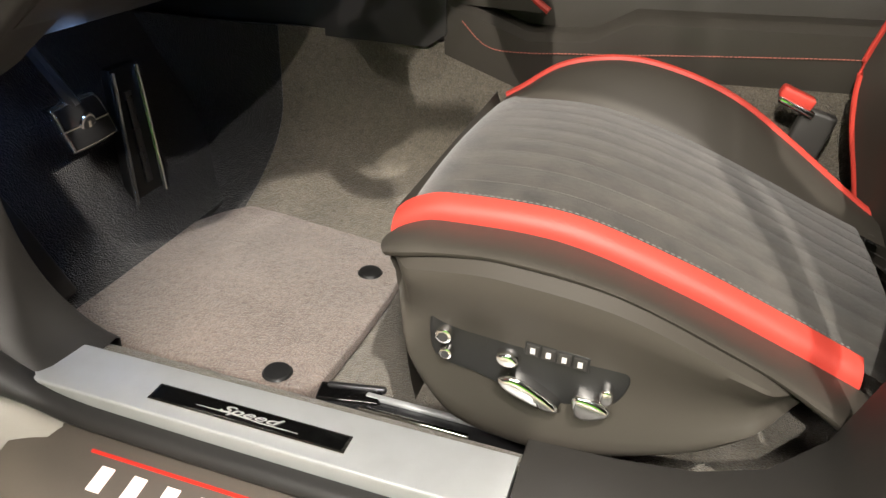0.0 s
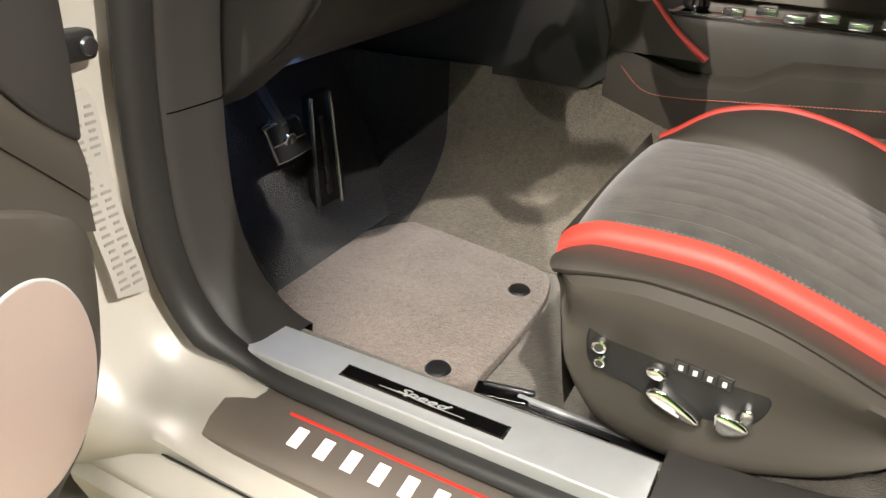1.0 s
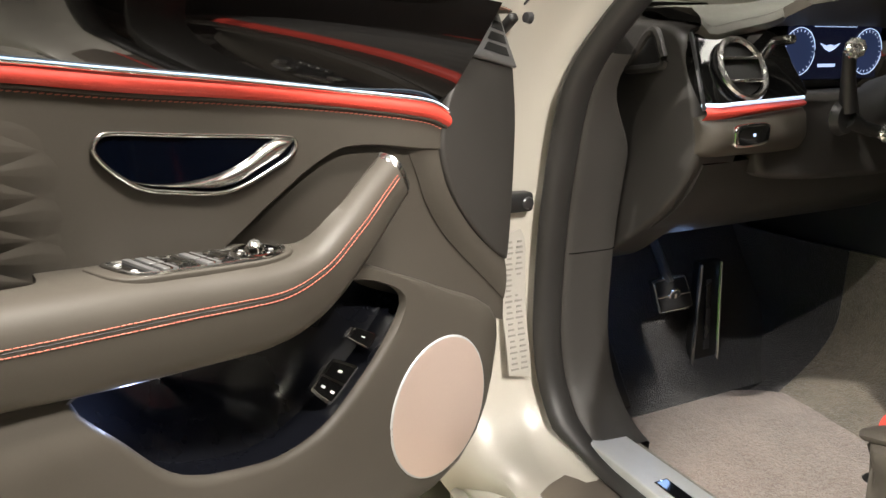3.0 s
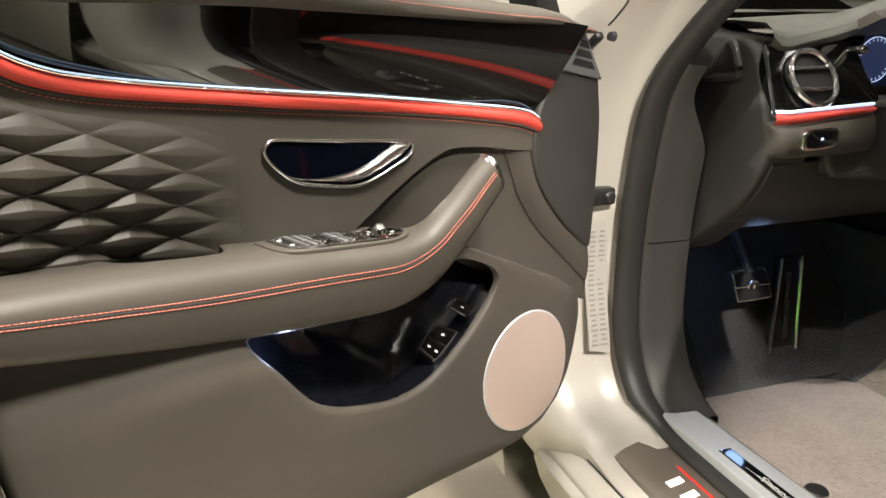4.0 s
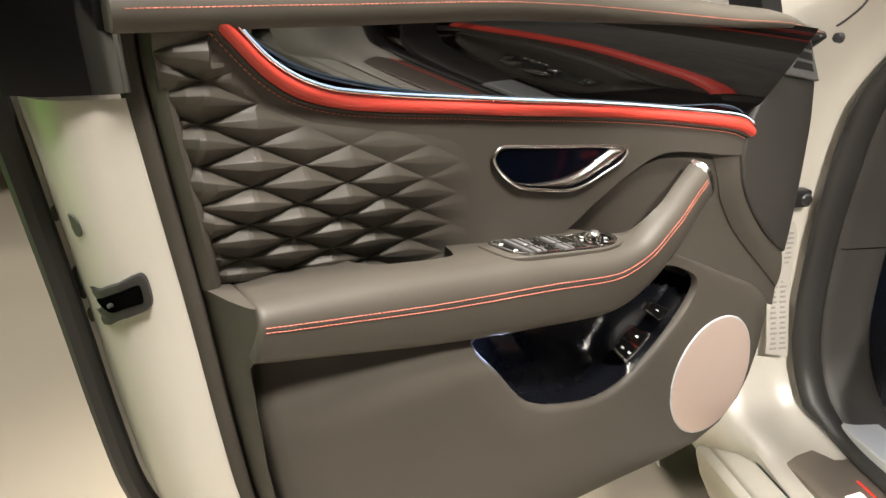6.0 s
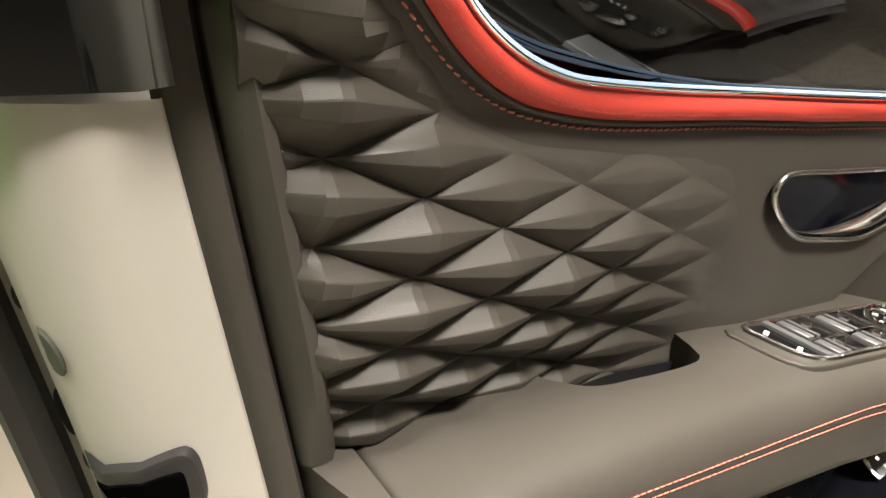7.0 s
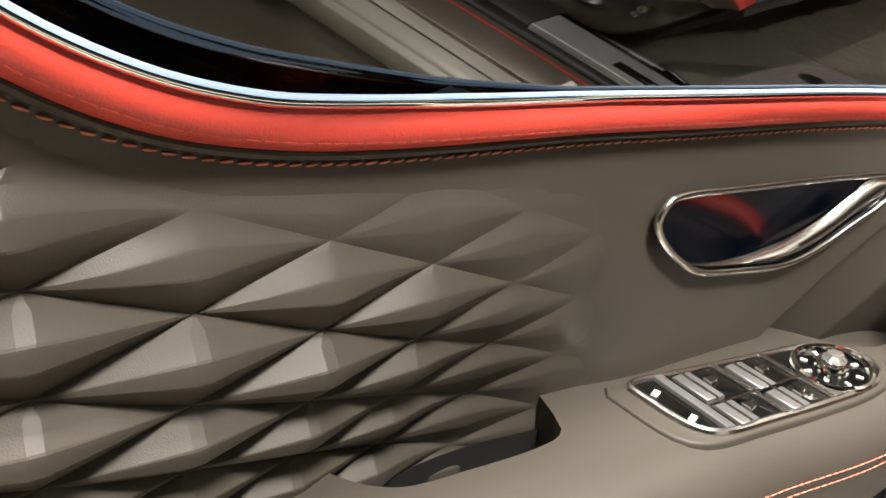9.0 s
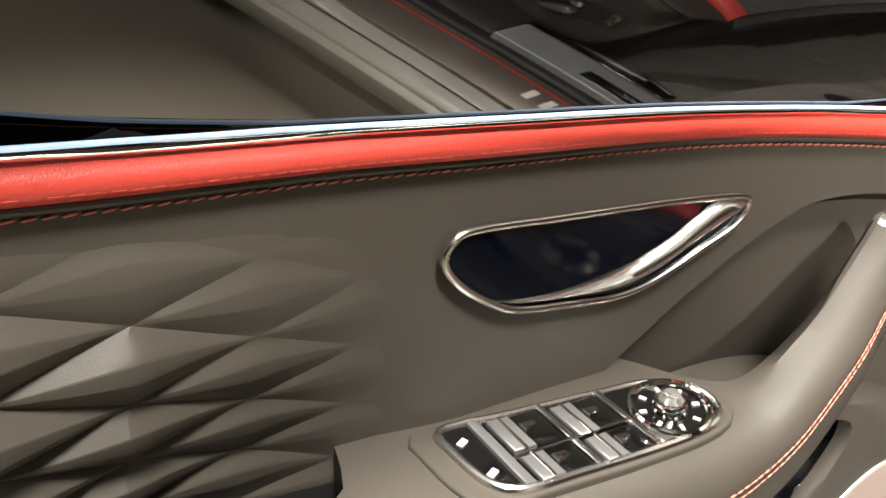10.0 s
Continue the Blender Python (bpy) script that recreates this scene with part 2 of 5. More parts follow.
def box(at, size, edge=0.0, turn=(0, 0, 0), bm=None):
    bm = bm or bmesh.new()
    got = bmesh.ops.create_cube(bm, size=1.0, matrix=pose(*at, *turn) @ Matrix.Diagonal((*size, 1)))
    if edge:
        es = list({e for v in got["verts"] for e in v.link_edges})
        bmesh.ops.bevel(bm, geom=es, offset=edge, segments=3, profile=0.5, affect="EDGES")
    return bm


def cyl(at, axis, r0, r1, length, sides=24, edge=0.0, bm=None):
    """A round, tapered body from at along axis."""
    bm = bm or bmesh.new()
    q = Vector(axis).normalized()
    m = Matrix.Translation(Vector(at)) @ q.to_track_quat("Z", "Y").to_matrix().to_4x4()
    prof = [(r0, 0.0), (r1, length)] if not edge else [(r0 - edge, 0), (r0, edge), (r1, length - edge), (r1 - edge * 0.3, length - edge * 0.3), (r1 - edge, length)]
    rings = [[m @ Vector((r * math.cos(a), r * math.sin(a), z)) for a in np.linspace(0, 2 * math.pi, sides, endpoint=False)] for r, z in prof]
    quads(bm, rings, True, True)
    return bm


def facets(at, axis, r, length, sides=16):
    """A cut knob: a knurled waist, a chamfer of triangles and a dished face."""
    rows = []
    for k, (q, h) in enumerate(((0.86, 0.0), (1.0, 0.25), (0.96, 0.62), (0.72, 0.92), (0.48, 1.0), (0.40, 0.86), (0.05, 0.80))):
        rows.append([(r * q * (1 - 0.10 * ((i + k) % 2)) * math.cos(2 * math.pi * i / sides), r * q * (1 - 0.10 * ((i + k) % 2)) * math.sin(2 * math.pi * i / sides), h * length) for i in range(sides)])
    bm = loft(rows, True, True)
    turn = Vector(axis).normalized().to_track_quat("Z", "Y").to_matrix().to_4x4()
    bmesh.ops.triangulate(bm, faces=bm.faces[:])
    bmesh.ops.transform(bm, matrix=Matrix.Translation(at) @ turn, verts=bm.verts[:])
    return bm


def stitches(path, length=0.0042, gap=0.0016, r=0.0007, lift=(0, 0, 0), slant=0.0, bm=None):
    """A row of small threads along a 3D path."""
    bm = bm or bmesh.new()
    p = np.array(path, float) + np.array(lift)
    run = np.r_[0, np.cumsum(np.linalg.norm(np.diff(p, axis=0), axis=1))]
    s = 0.0
    while s + length < run[-1]:
        a, b = (np.array([np.interp(q, run, p[:, k]) for k in range(3)]) for q in (s, s + length))
        a, b = a + np.array([0, 0, slant]), b - np.array([0, 0, slant])
        t = (b - a) / np.linalg.norm(b - a)
        x = np.cross(t, (0.31, 0.87, 0.38))
        x /= np.linalg.norm(x)
        y = np.cross(t, x)
        ends = [a + 0.15 * (b - a), a + 0.5 * (b - a), a + 0.85 * (b - a)]
        quads(bm, [[e + rr * (math.cos(w) * x + math.sin(w) * y) for w in (0, 1.57, 3.14, 4.71)] for e, rr in zip([a, *ends, b], (0.2 * r, r, 1.1 * r, r, 0.2 * r))], True, True)
        s += length + gap
    return bm


def surface(fn, us, vs, bm=None):
    bm = bm or bmesh.new()
    quads(bm, [[fn(u, v) for v in vs] for u in us], False, False)
    return bm


def thicken(bm, by):
    bmesh.ops.recalc_face_normals(bm, faces=bm.faces[:])
    bmesh.ops.solidify(bm, geom=bm.faces[:], thickness=by)
    return bm


def step(a, b, x):
    t = min(1.0, max(0.0, (x - a) / (b - a)))
    return t * t * (3 - 2 * t)


# ---- hall ----
bm = bmesh.new()
box((0, 0, -0.05), (26, 26, 0.1), bm=bm)
tagged(part("floor", bm, FLOOR), "beige polished exhibition hall floor", "floor", kind="structure")
for name, at, size in (("wall_north", (0, 12.9, 3), (26, 0.2, 6)), ("wall_south", (0, -12.9, 3), (26, 0.2, 6)),
                       ("wall_east", (12.9, 0, 3), (0.2, 25.6, 6)), ("wall_west", (-12.9, 0, 3), (0.2, 25.6, 6))):
    tagged(part(name, box(at, size), WALL), "dark plain exhibition hall wall", "wall", kind="structure")
tagged(part("ceiling", box((0, 0, 6.1), (26, 26, 0.2)), CEILING), "dark exhibition hall ceiling", "ceiling", kind="structure")

# ---- door ----
DOOR = Matrix.Translation((-0.402, 0.309, 0)) @ pose(0, 0, 0, 0, 0, -65.32)
door = thing("driver_door", "open ivory car door with dark quilted leather, red strip, black veneer", "car door", DOOR)
base_n = smooth_fn([(-0.16, 0.002), (-0.15, 0.0), (0, -0.004), (0.1, -0.032), (0.2, -0.055), (0.3, -0.066), (0.4, -0.070), (0.5, -0.068), (0.6, -0.061), (0.7, -0.057), (0.8, -0.070)])
chrome_line = curve([(-0.008, 0.9515), (0.025, 0.9655), (0.129, 0.980), (0.249, 0.995), (0.352, 1.006), (0.456, 1.018), (0.514, 1.0255), (0.561, 1.033), (0.590, 1.0395), (0.621, 1.052), (0.651, 1.072), (0.681, 1.103)], 110)
red_line = curve([(-0.008, 0.9365), (0.027, 0.950), (0.129, 0.9665), (0.247, 0.9805), (0.355, 0.9915), (0.433, 1.0015), (0.513, 1.011), (0.561, 1.0185), (0.593, 1.026), (0.616, 1.034), (0.637, 1.0455), (0.656, 1.060), (0.674, 1.078), (0.697, 1.103)], 110)
rear_u = smooth_fn([(0.44, 0.50), (0.465, 0.585), (0.49, 0.63), (0.53, 0.668), (0.60, 0.698), (0.70, 0.714), (0.85, 0.731), (1.04, 0.755), (1.12, 0.760), (1.3, 0.775)])


def on(u, z, off=0.0):
    """A place on the inner panel, which leans away at its foot behind the armrest."""
    return (u, base_n(u) + off - 0.030 * step(0.95, 0.83, z) * step(0.36, 0.52, u) + 0.28 * max(0.0, z - 1.03), z)


def red_low(u):
    return float(np.interp(u, red_line[:, 0], red_line[:, 1]))


# Main panel with its quilted pyramids, one leather skin.
A1, B1 = np.array([-0.0462, -0.0243]), np.array([0.0057, -0.0364])
P0 = np.array([0.658, 1.0335])


def fade(u, z):
    return step(0.385, 0.60, u) * step(0.010, 0.066, red_low(u) - z) if u < 0.70 else step(0.008, 0.05, 1.12 - z)


def quilt():
    """Diamonds with a steep upper face, a narrow front band and an undercut, sinking into the plain panel."""
    bm = bmesh.new()
    us, vs = (-1, -0.78, -0.55, -0.30, -0.05, 0.05, 0.30, 0.55, 0.78, 1), (0.0, 0.10, 0.19, 0.275, 0.30, 0.33, 0.43, 0.53, 0.56, 0.585, 0.72, 0.86, 1.0)
    rise = lambda v: float(np.interp(v, (0.0, 0.275, 0.30, 0.33, 0.53, 0.56, 0.585, 1.0), (0.0, 0.94, 0.985, 1.0, 0.985, 0.95, 0.89, 0.0)))
    for i in range(-4, 8):
        for j in range(-9, 10):
            t = P0 + i * A1 + j * B1
            b, l_, r_ = t + B1, t + B1 - A1, t + A1
            c = t + 0.45 * B1
            if not (0.32 < c[0] < rear_u(c[1]) + 0.025 and 0.79 < c[1] < 1.150):
                continue
            if c[0] < 0.71 and c[1] > red_low(c[0]) + 0.016:
                continue
            rows = []
            for s in us:
                side, k = (l_, -s) if s < 0 else (r_, s)
                top, bot = t + (side - t) * k, b + (side - b) * k
                row = []
                for v in vs:
                    k_ = 0.0 if k < 0.1 and v in (0.0, 1.0) else 1.0
                    q = (t + (top - t) * k_) * (1 - v) + (b + (bot - b) * k_) * v
                    end = rear_u(q[1]) - 0.020
                    fq = fade(*q)
                    h = 0.0135 * (1 - abs(s)) / 0.95 * rise(v) * fq * (1 - 0.6 * step(end - 0.020, end, q[0]))
                    row.append(on(min(q[0], end + 0.003), q[1], h - 0.006 * step(end - 0.012, end + 0.004, q[0]) - 0.0036 * (1 - step(-0.2, 0.2, fq)) * 2))
                rows.append(row)
            quads(bm, rows, False)
    bmesh.ops.remove_doubles(bm, verts=bm.verts[:], dist=2e-4)
    return bm


part("quilted_panel", quilt(), LEATHER, door, "dark leather quilted in flat pyramids", angle=16, facing=(0, 1, 0))

# Plain leather backing round the quilt, over the whole panel.
seam_z = smooth_fn([(-0.03, 0.907), (0.0, 0.908), (0.04, 0.913), (0.07, 0.918), (0.107, 0.921), (0.132, 0.918), (0.161, 0.904), (0.192, 0.884), (0.23, 0.858), (0.275, 0.826), (0.30, 0.800), (0.32, 0.772)])


def foot_z(u):
    return seam_z(u) if u < 0.32 else 0.772


def panel_at(u, s):
    z0, z1 = foot_z(u), red_low(u) + 0.004 if u < 0.69 else 1.105
    z = z0 + (z1 - z0) * s
    lip = 0.012 * step(0.0030, -0.0008, z - z0) if u < 0.31 else 0.0
    return on(u, z, -0.002 - lip - 0.011 * step(0.25, 0.6, fade(u, z)) - 0.05 * step(0.715, 0.765, u - (rear_u(z) - 0.752)))


part("main_panel", surface(panel_at, np.linspace(-0.02, 0.735, 260), [0.0, 0.004, 0.009, 0.015, 0.022] + list(np.linspace(0.03, 1.0, 100))), LEATHER, door)
bm = bmesh.new()
quads(bm, [[(rear_u(z) + a, b - 0.016 * step(0.95, 0.83, z) * step(-0.0118, -0.02, a), z) for z in np.linspace(0.866, 1.105, 24)] for a, b in ((-0.031, -0.062), (-0.027, -0.0565), (-0.022, -0.0555), (-0.0165, -0.061), (-0.0128, -0.072), (-0.0118, -0.086))], False)
part("panel_edge", bm, LEATHER, door, "rounded dark leather panel edge")
low_rear = smooth_fn([(0.47, 0.60), (0.50, 0.632), (0.53, 0.655), (0.60, 0.676), (0.67, 0.688), (0.73, 0.693), (0.81, 0.697), (0.87, 0.699)])
rings = []
for z in list(np.linspace(0.475, 0.8655, 60)) + [0.8665]:
    k = step(0.800, 0.815, z)
    a, b = low_rear(z) + 0.0025 - 0.0055 * k, rear_u(z) - 0.0125
    n0 = -0.024 + 0.019 * k
    ring = [(a + (b - a) * q, n0 + (-0.086 - n0) * q + 0.012 * math.sin(math.pi * q) ** 0.8, z) for q in (0, 0.04, 0.1, 0.25, 0.5, 0.75, 0.9, 1.0)]
    rings.append([(a, -0.08 + 0.06 * k, z)] + (ring if z < 0.866 else [(min(p[0], 0.6945), p[1], z) for p in ring]))
bm = bmesh.new()
quads(bm, rings, False)
part("panel_edge", bm, LEATHER, door, "dark leather wrapped lower panel edge")
bm = bmesh.new()
quads(bm, [[(rear_u(z) + a, b, z) for z in np.linspace(0.455, 1.108, 40)] for a, b in ((-0.0120, -0.088), (-0.0118, -0.078), (-0.0085, -0.0725), (-0.002, -0.0735), (0.004, -0.079), (0.007, -0.088))], False)
part("trim_strip", bm, LEATHER, door, "soft dark edge strip")

VP = np.polyfit([-0.03, 0.05, 0.2, 0.35, 0.5, 0.6, 0.7], [-0.006, -0.021, -0.054, -0.069, -0.0755, -0.0785, -0.083], 3)


def veneer_n(u, z):
    """Depth of the veneer, which bulges slightly and leans out towards its top."""
    h = z - 0.968 - 0.095 * u
    return float(np.polyval(VP, u)) + h * (0.40 - 0.8 * h)


def front_of(u, z, off=0.0):
    """In front of both panel and veneer."""
    return (u, max(on(u, z)[1], veneer_n(u, z)) + off, z)


# Red leather strip, chrome line and the seams below.
rows = []
for k in range(7):
    s = k / 6
    rows.append([(front_of if s < 0.9 else on)(*(a * (1 - s) + b * s), 0.002 + 0.006 * math.sin(math.pi * s) ** 0.6) for a, b in zip(chrome_line, red_line)])
part("red_strip", loft(rows, False, False), RED, door, "padded red leather strip")
rows = []
for s in np.linspace(0, 1, 7):
    rows.append([front_of(u, z + 0.0046 * s, 0.0005 + 0.0045 * math.sin(math.pi * (0.12 + 0.80 * s)) ** 0.8) for u, z in chrome_line])
part("chrome_strip", loft(rows, False, False), CHROME, door, "chrome strip")
part("light_line", tube([front_of(u, z + 0.0050, 0.0020) for u, z in chrome_line], 0.0009, 6), LIT_LINE, door, "pale blue lit line")
nrm = np.gradient(red_line, axis=0)
nrm = np.stack([nrm[:, 1], -nrm[:, 0]], 1) / np.linalg.norm(nrm, axis=1)[:, None]
part("piping", tube([on(*q, 0.0008) for q in red_line + nrm * 0.0016], 0.0018, 8), LEATHER, door)
low = red_line + nrm * 0.0056
part("stitching", stitches([on(u, z, -0.0012) for u, z in low], 0.0050, 0.0010, 0.00060, slant=0.0004), THREAD, door, "orange-red stitching")
part("stitching", stitches([front_of(*(a * 0.28 + b * 0.72), 0.0070) for a, b in zip(chrome_line, red_line)], 0.005, 0.0012, 0.00045), RED_THREAD, door)

# Gloss black veneer between the chrome line and the upper trim.
# Foot of the window ledge, which sinks towards the front and covers the veneer's top.
ledge_z = smooth_fn([(-0.15, 1.060), (-0.10, 1.066), (-0.05, 1.072), (0.0, 1.078), (0.09, 1.082), (0.20, 1.088), (0.33, 1.094), (0.45, 1.098), (0.80, 1.098)])
rows = []
for s in np.linspace(0, 1, 24):
    row = []
    for u, z in chrome_line:
        uu = u - 0.052 * s * max(0.0, min(1.0, (0.05 - u) / 0.062))
        zz = z + (ledge_z(uu) + 0.006 - z) * s
        row.append((uu, veneer_n(uu, zz), zz))
    rows.append(row)
part("veneer", loft(rows, False, False), VENEER, door, "gloss black wood veneer")

# Upper trim below the window, with two seams.
prof = [(0.006, 1.098), (0.012, 1.103), (0.014, 1.112), (0.012, 1.124), (0.002, 1.140), (-0.018, 1.150), (-0.045, 1.154), (-0.07, 1.150), (-0.085, 1.140), (-0.085, 1.10)]
ledge_h = smooth_fn([(-0.10, 0.16), (-0.05, 0.28), (-0.02, 0.42), (0.09, 0.53), (0.20, 0.76), (0.28, 0.93), (0.36, 1.0), (0.77, 1.0)])


def up_n(u):
    """How far the upper trim stands out from the panel below."""
    return 0.036 - 0.018 * step(0.14, -0.02, u) - 0.020 * step(0.56, 0.68, u)


rings = []
for u in np.linspace(-0.095, 0.770, 60):
    rings.append([(u, base_n(u) + up_n(u) + a * (1 - 0.3 * step(0.02, -0.1, u)), ledge_z(u) + (z - 1.098) * ledge_h(u)) for a, z in prof])
part("upper_trim", loft(rings, True, True), LEATHER, door, "dark leather window ledge")
for off, z0 in ((0.0135, 1.116), (0.0125, 1.107)):
    line = []
    for u in np.linspace(-0.09, 0.765, 90):
        line.append((u, base_n(u) + up_n(u) + off * (1 - 0.3 * step(0.02, -0.1, u)) - 0.0001, ledge_z(u) + (z0 - 1.098) * ledge_h(u)))
    part("stitching", stitches(line, 0.0042, 0.0006, 0.00042), THREAD, door)

# Armrest with the pull handle, one padded body.
mid = curve([(0.691, 0.837), (0.66, 0.832), (0.6, 0.823), (0.5, 0.8095), (0.4, 0.801), (0.31, 0.796), (0.259, 0.797), (0.211, 0.813), (0.167, 0.840), (0.122, 0.866), (0.082, 0.889)], 140)
half = smooth_fn([(0.06, 0.026), (0.105, 0.029), (0.15, 0.031), (0.195, 0.034), (0.245, 0.040), (0.3, 0.043), (0.4, 0.043), (0.5, 0.039), (0.6, 0.034), (0.72, 0.028)])
front_n = smooth_fn([(0.05, 0.0), (0.08, 0.008), (0.12, 0.017), (0.15, 0.0245), (0.18, 0.0285), (0.21, 0.0305), (0.24, 0.030), (0.27, 0.028), (0.30, 0.024), (0.33, 0.0185), (0.36, 0.014), (0.42, 0.009), (0.5, 0.004), (0.6, 0.001), (0.69, 0.0), (0.72, -0.003)])
back_n = smooth_fn([(0.05, -0.032), (0.08, -0.023), (0.12, -0.014), (0.16, -0.009), (0.195, -0.011), (0.215, -0.026), (0.235, -0.060), (0.25, -0.074), (0.3, -0.080), (0.425, -0.090), (0.442, -0.086), (0.450, -0.056), (0.47, -0.050), (0.515, -0.053), (0.545, -0.057), (0.564, -0.070), (0.582, -0.092), (0.62, -0.092), (0.72, -0.085)])
rise_top = smooth_fn([(0.05, 0.0), (0.17, -0.002), (0.21, -0.005), (0.25, -0.002), (0.30, -0.001), (0.39, 0.001), (0.52, 0.005), (0.62, 0.004), (0.70, 0.0)])



def arm_ring(k):
    u, z = mid[k]
    t = mid[min(k + 1, len(mid) - 1)] - mid[max(k - 1, 0)]
    t /= np.linalg.norm(t)
    w = np.array([-t[1], t[0]]) * (1 if -t[0] > 0 else -1)
    w = np.array([t[1], -t[0]]) if w[1] < 0 else w
    w = w if w[1] > 0 else -w
    h, f, b = half(u), front_n(u), back_n(u)
    bar = step(0.24, 0.14, u)
    sec = [(b, 0.98 - 0.35 * bar), (b + (f - b) * 0.25, 1.0), (f - 0.026, 0.98), (f - 0.015, 0.92), (f - 0.006, 0.76), (f - 0.001, 0.52), (f, 0.30), (f, 0.0), (f - 0.001, -0.6), (f - 0.006, -0.88), (f - 0.015, -1.0), (b + (f - b) * 0.3, -1.0), (b, -0.9 + 0.3 * bar)]
    e = rise_top(u)
    return [(u + w[0] * h * s, n_, z + w[1] * h * s + e * max(0.0, s - 0.4) / 0.6) for n_, s in sec], w, h, f


rings = [arm_ring(k)[0] for k in range(len(mid))]
end_c = np.array(rings[0]).mean(0)
rings = [[tuple(end_c + (np.array(p) - end_c) * (w, w, w) + np.array([o, 0, 0.1 * o])) for p in rings[0]] for w, o in ((0.80, 0.0058), (0.90, 0.0052), (0.96, 0.0036), (0.99, 0.0016))] + rings
part("armrest", loft(rings, True, True), LEATHER, door, "padded dark leather armrest with pull handle", angle=50)
for lift in (0.36, 0.20):
    line = []
    for k in range(len(mid) - 1):
        _, w, h, f = arm_ring(k)
        u, z = mid[k]
        line.append((u + w[0] * h * lift, f + 0.0008, z + w[1] * h * lift))
    part("stitching", stitches(line, 0.0046, 0.0005, 0.00048), THREAD, door, "orange-red stitching")
line = []
for k in range(1, len(mid) - 1):
    _, w, h, f = arm_ring(k)
    line.append((mid[k][0] + w[0] * h * 0.28, f - 0.0004, mid[k][1] + w[1] * h * 0.28))
part("seam", tube(line, 0.0008, 5), TRIM, door)
ring = np.array(arm_ring(len(mid) - 1)[0])
cen = ring.mean(0)
bm = loft([[tuple(cen + (p - cen) * s + np.array([-0.55, 0.0, 0.84]) * o) for p in ring] for s, o in ((1.04, -0.002), (1.05, 0.002), (0.98, 0.006), (0.6, 0.009))], True, True)
part("pull_cap", bm, BRIGHT, door, "chrome cap of the pull handle")
# Storage recess behind the armrest.
part("storage_tray", slab(curve([(0.405, -0.09), (0.60, -0.09), (0.585, -0.05), (0.41, -0.045)], 24, True), 0.775, 0.785, lambda a, b, h: (a, b, h)), BLACK, door)

# Black sheet over the leather, standing in for shade deep in the recess.
bm = surface(lambda u, z: on(u, z, 0.006), np.linspace(0.436, 0.535, 12), np.linspace(0.776, 0.828, 6))
part("tray_shade", bm, BLACK, door)

# Inner door handle.
hand = curve([(0.384, 0.946), (0.379, 0.955), (0.366, 0.958), (0.314, 0.952), (0.238, 0.9445), (0.196, 0.940), (0.184, 0.936), (0.184, 0.928), (0.193, 0.918), (0.212, 0.909), (0.232, 0.900), (0.252, 0.894), (0.274, 0.8925), (0.308, 0.898), (0.343, 0.906), (0.364, 0.920), (0.378, 0.934)], 90, True)
handle = part("door_handle", tube([on(u, z, 0.003) for u, z in hand], 0.0023, 10, True, up=(0, 1, 0)), BRIGHT, door, "chrome inner door handle in a black bowl")
cu, cz = hand.mean(0)
bm = loft([[on(cu + (u - cu) * s, cz + (z - cz) * s, o - (0.30 * (z - cz) * s if s < 0.95 else 0.0)) for u, z in hand] for s, o in ((1.0, 0.002), (0.96, -0.002), (0.90, -0.010), (0.7, -0.016), (0.3, -0.018), (0.02, -0.018))], True, True)
part("bowl", bm, NAVY, handle, "gloss blue-black bowl")
upper = curve([(0.364, 0.9195), (0.34, 0.9115), (0.308, 0.9075), (0.272, 0.9105), (0.244, 0.9195), (0.224, 0.931), (0.207, 0.9385), (0.190, 0.9375)], 50)
lower = curve([(0.364, 0.9185), (0.343, 0.9075), (0.308, 0.8995), (0.274, 0.8945), (0.250, 0.8960), (0.228, 0.9045), (0.203, 0.9155), (0.187, 0.9290)], 50)
rings = []
for k in range(50):
    a, b = upper[k], lower[k]
    wide = np.linalg.norm(a - b)
    sec = [on(*(a * (1 - q) + b * q), -0.002 + min(0.010, 0.55 * wide + 0.002) * math.sin(math.pi * min(1.0, 0.15 + 0.85 * q)) ** 0.7 + 0.002 * math.sin(2 * math.pi * q)) for q in np.linspace(0, 1, 9)]
    rings.append(sec + [on(*b, -0.010), on(*a, -0.012)])
part("lever", loft(rings, True, True), BRIGHT, handle, "broad chrome lever")
for k in range(2):
    part("lock_mark", box(on(0.364 - 0.010 * k, 0.9405, -0.0055), (0.0026, 0.001, 0.007)), LABEL_INK, handle)
part("bowl_seam", box(on(0.328, 0.928, -0.0145), (0.0008, 0.003, 0.036)), BLACK, handle)

# Window switches on the armrest.
plate = curve([(0.388, -0.064), (0.350, -0.058), (0.302, -0.050), (0.262, -0.041), (0.243, -0.023), (0.242, -0.006), (0.250, 0.003), (0.265, 0.0045), (0.304, 0.0005), (0.342, -0.005), (0.374, -0.010), (0.387, -0.021), (0.391, -0.047)], 70, True)


def arm_top(u):
    return float(np.interp(u, mid[::-1, 0], mid[::-1, 1])) + half(u) + rise_top(u)


def top_at(a, b, h):
    return (a, b, arm_top(a) + h)


switches = part("switch_panel", tube([top_at(a, b, 0.003) for a, b in plate], 0.0024, 8, True), BRIGHT, door, "chrome-framed window switch panel")
part("switch_pad", slab(curve([(c[0] + (a - c[0]) * 1.16 + 0.004, c[1] + (b - c[1]) * 1.16) for c in [plate.mean(0)] for a, b in plate], 50, True), -0.003, 0.0022, top_at, 0.002), LEATHER, switches)
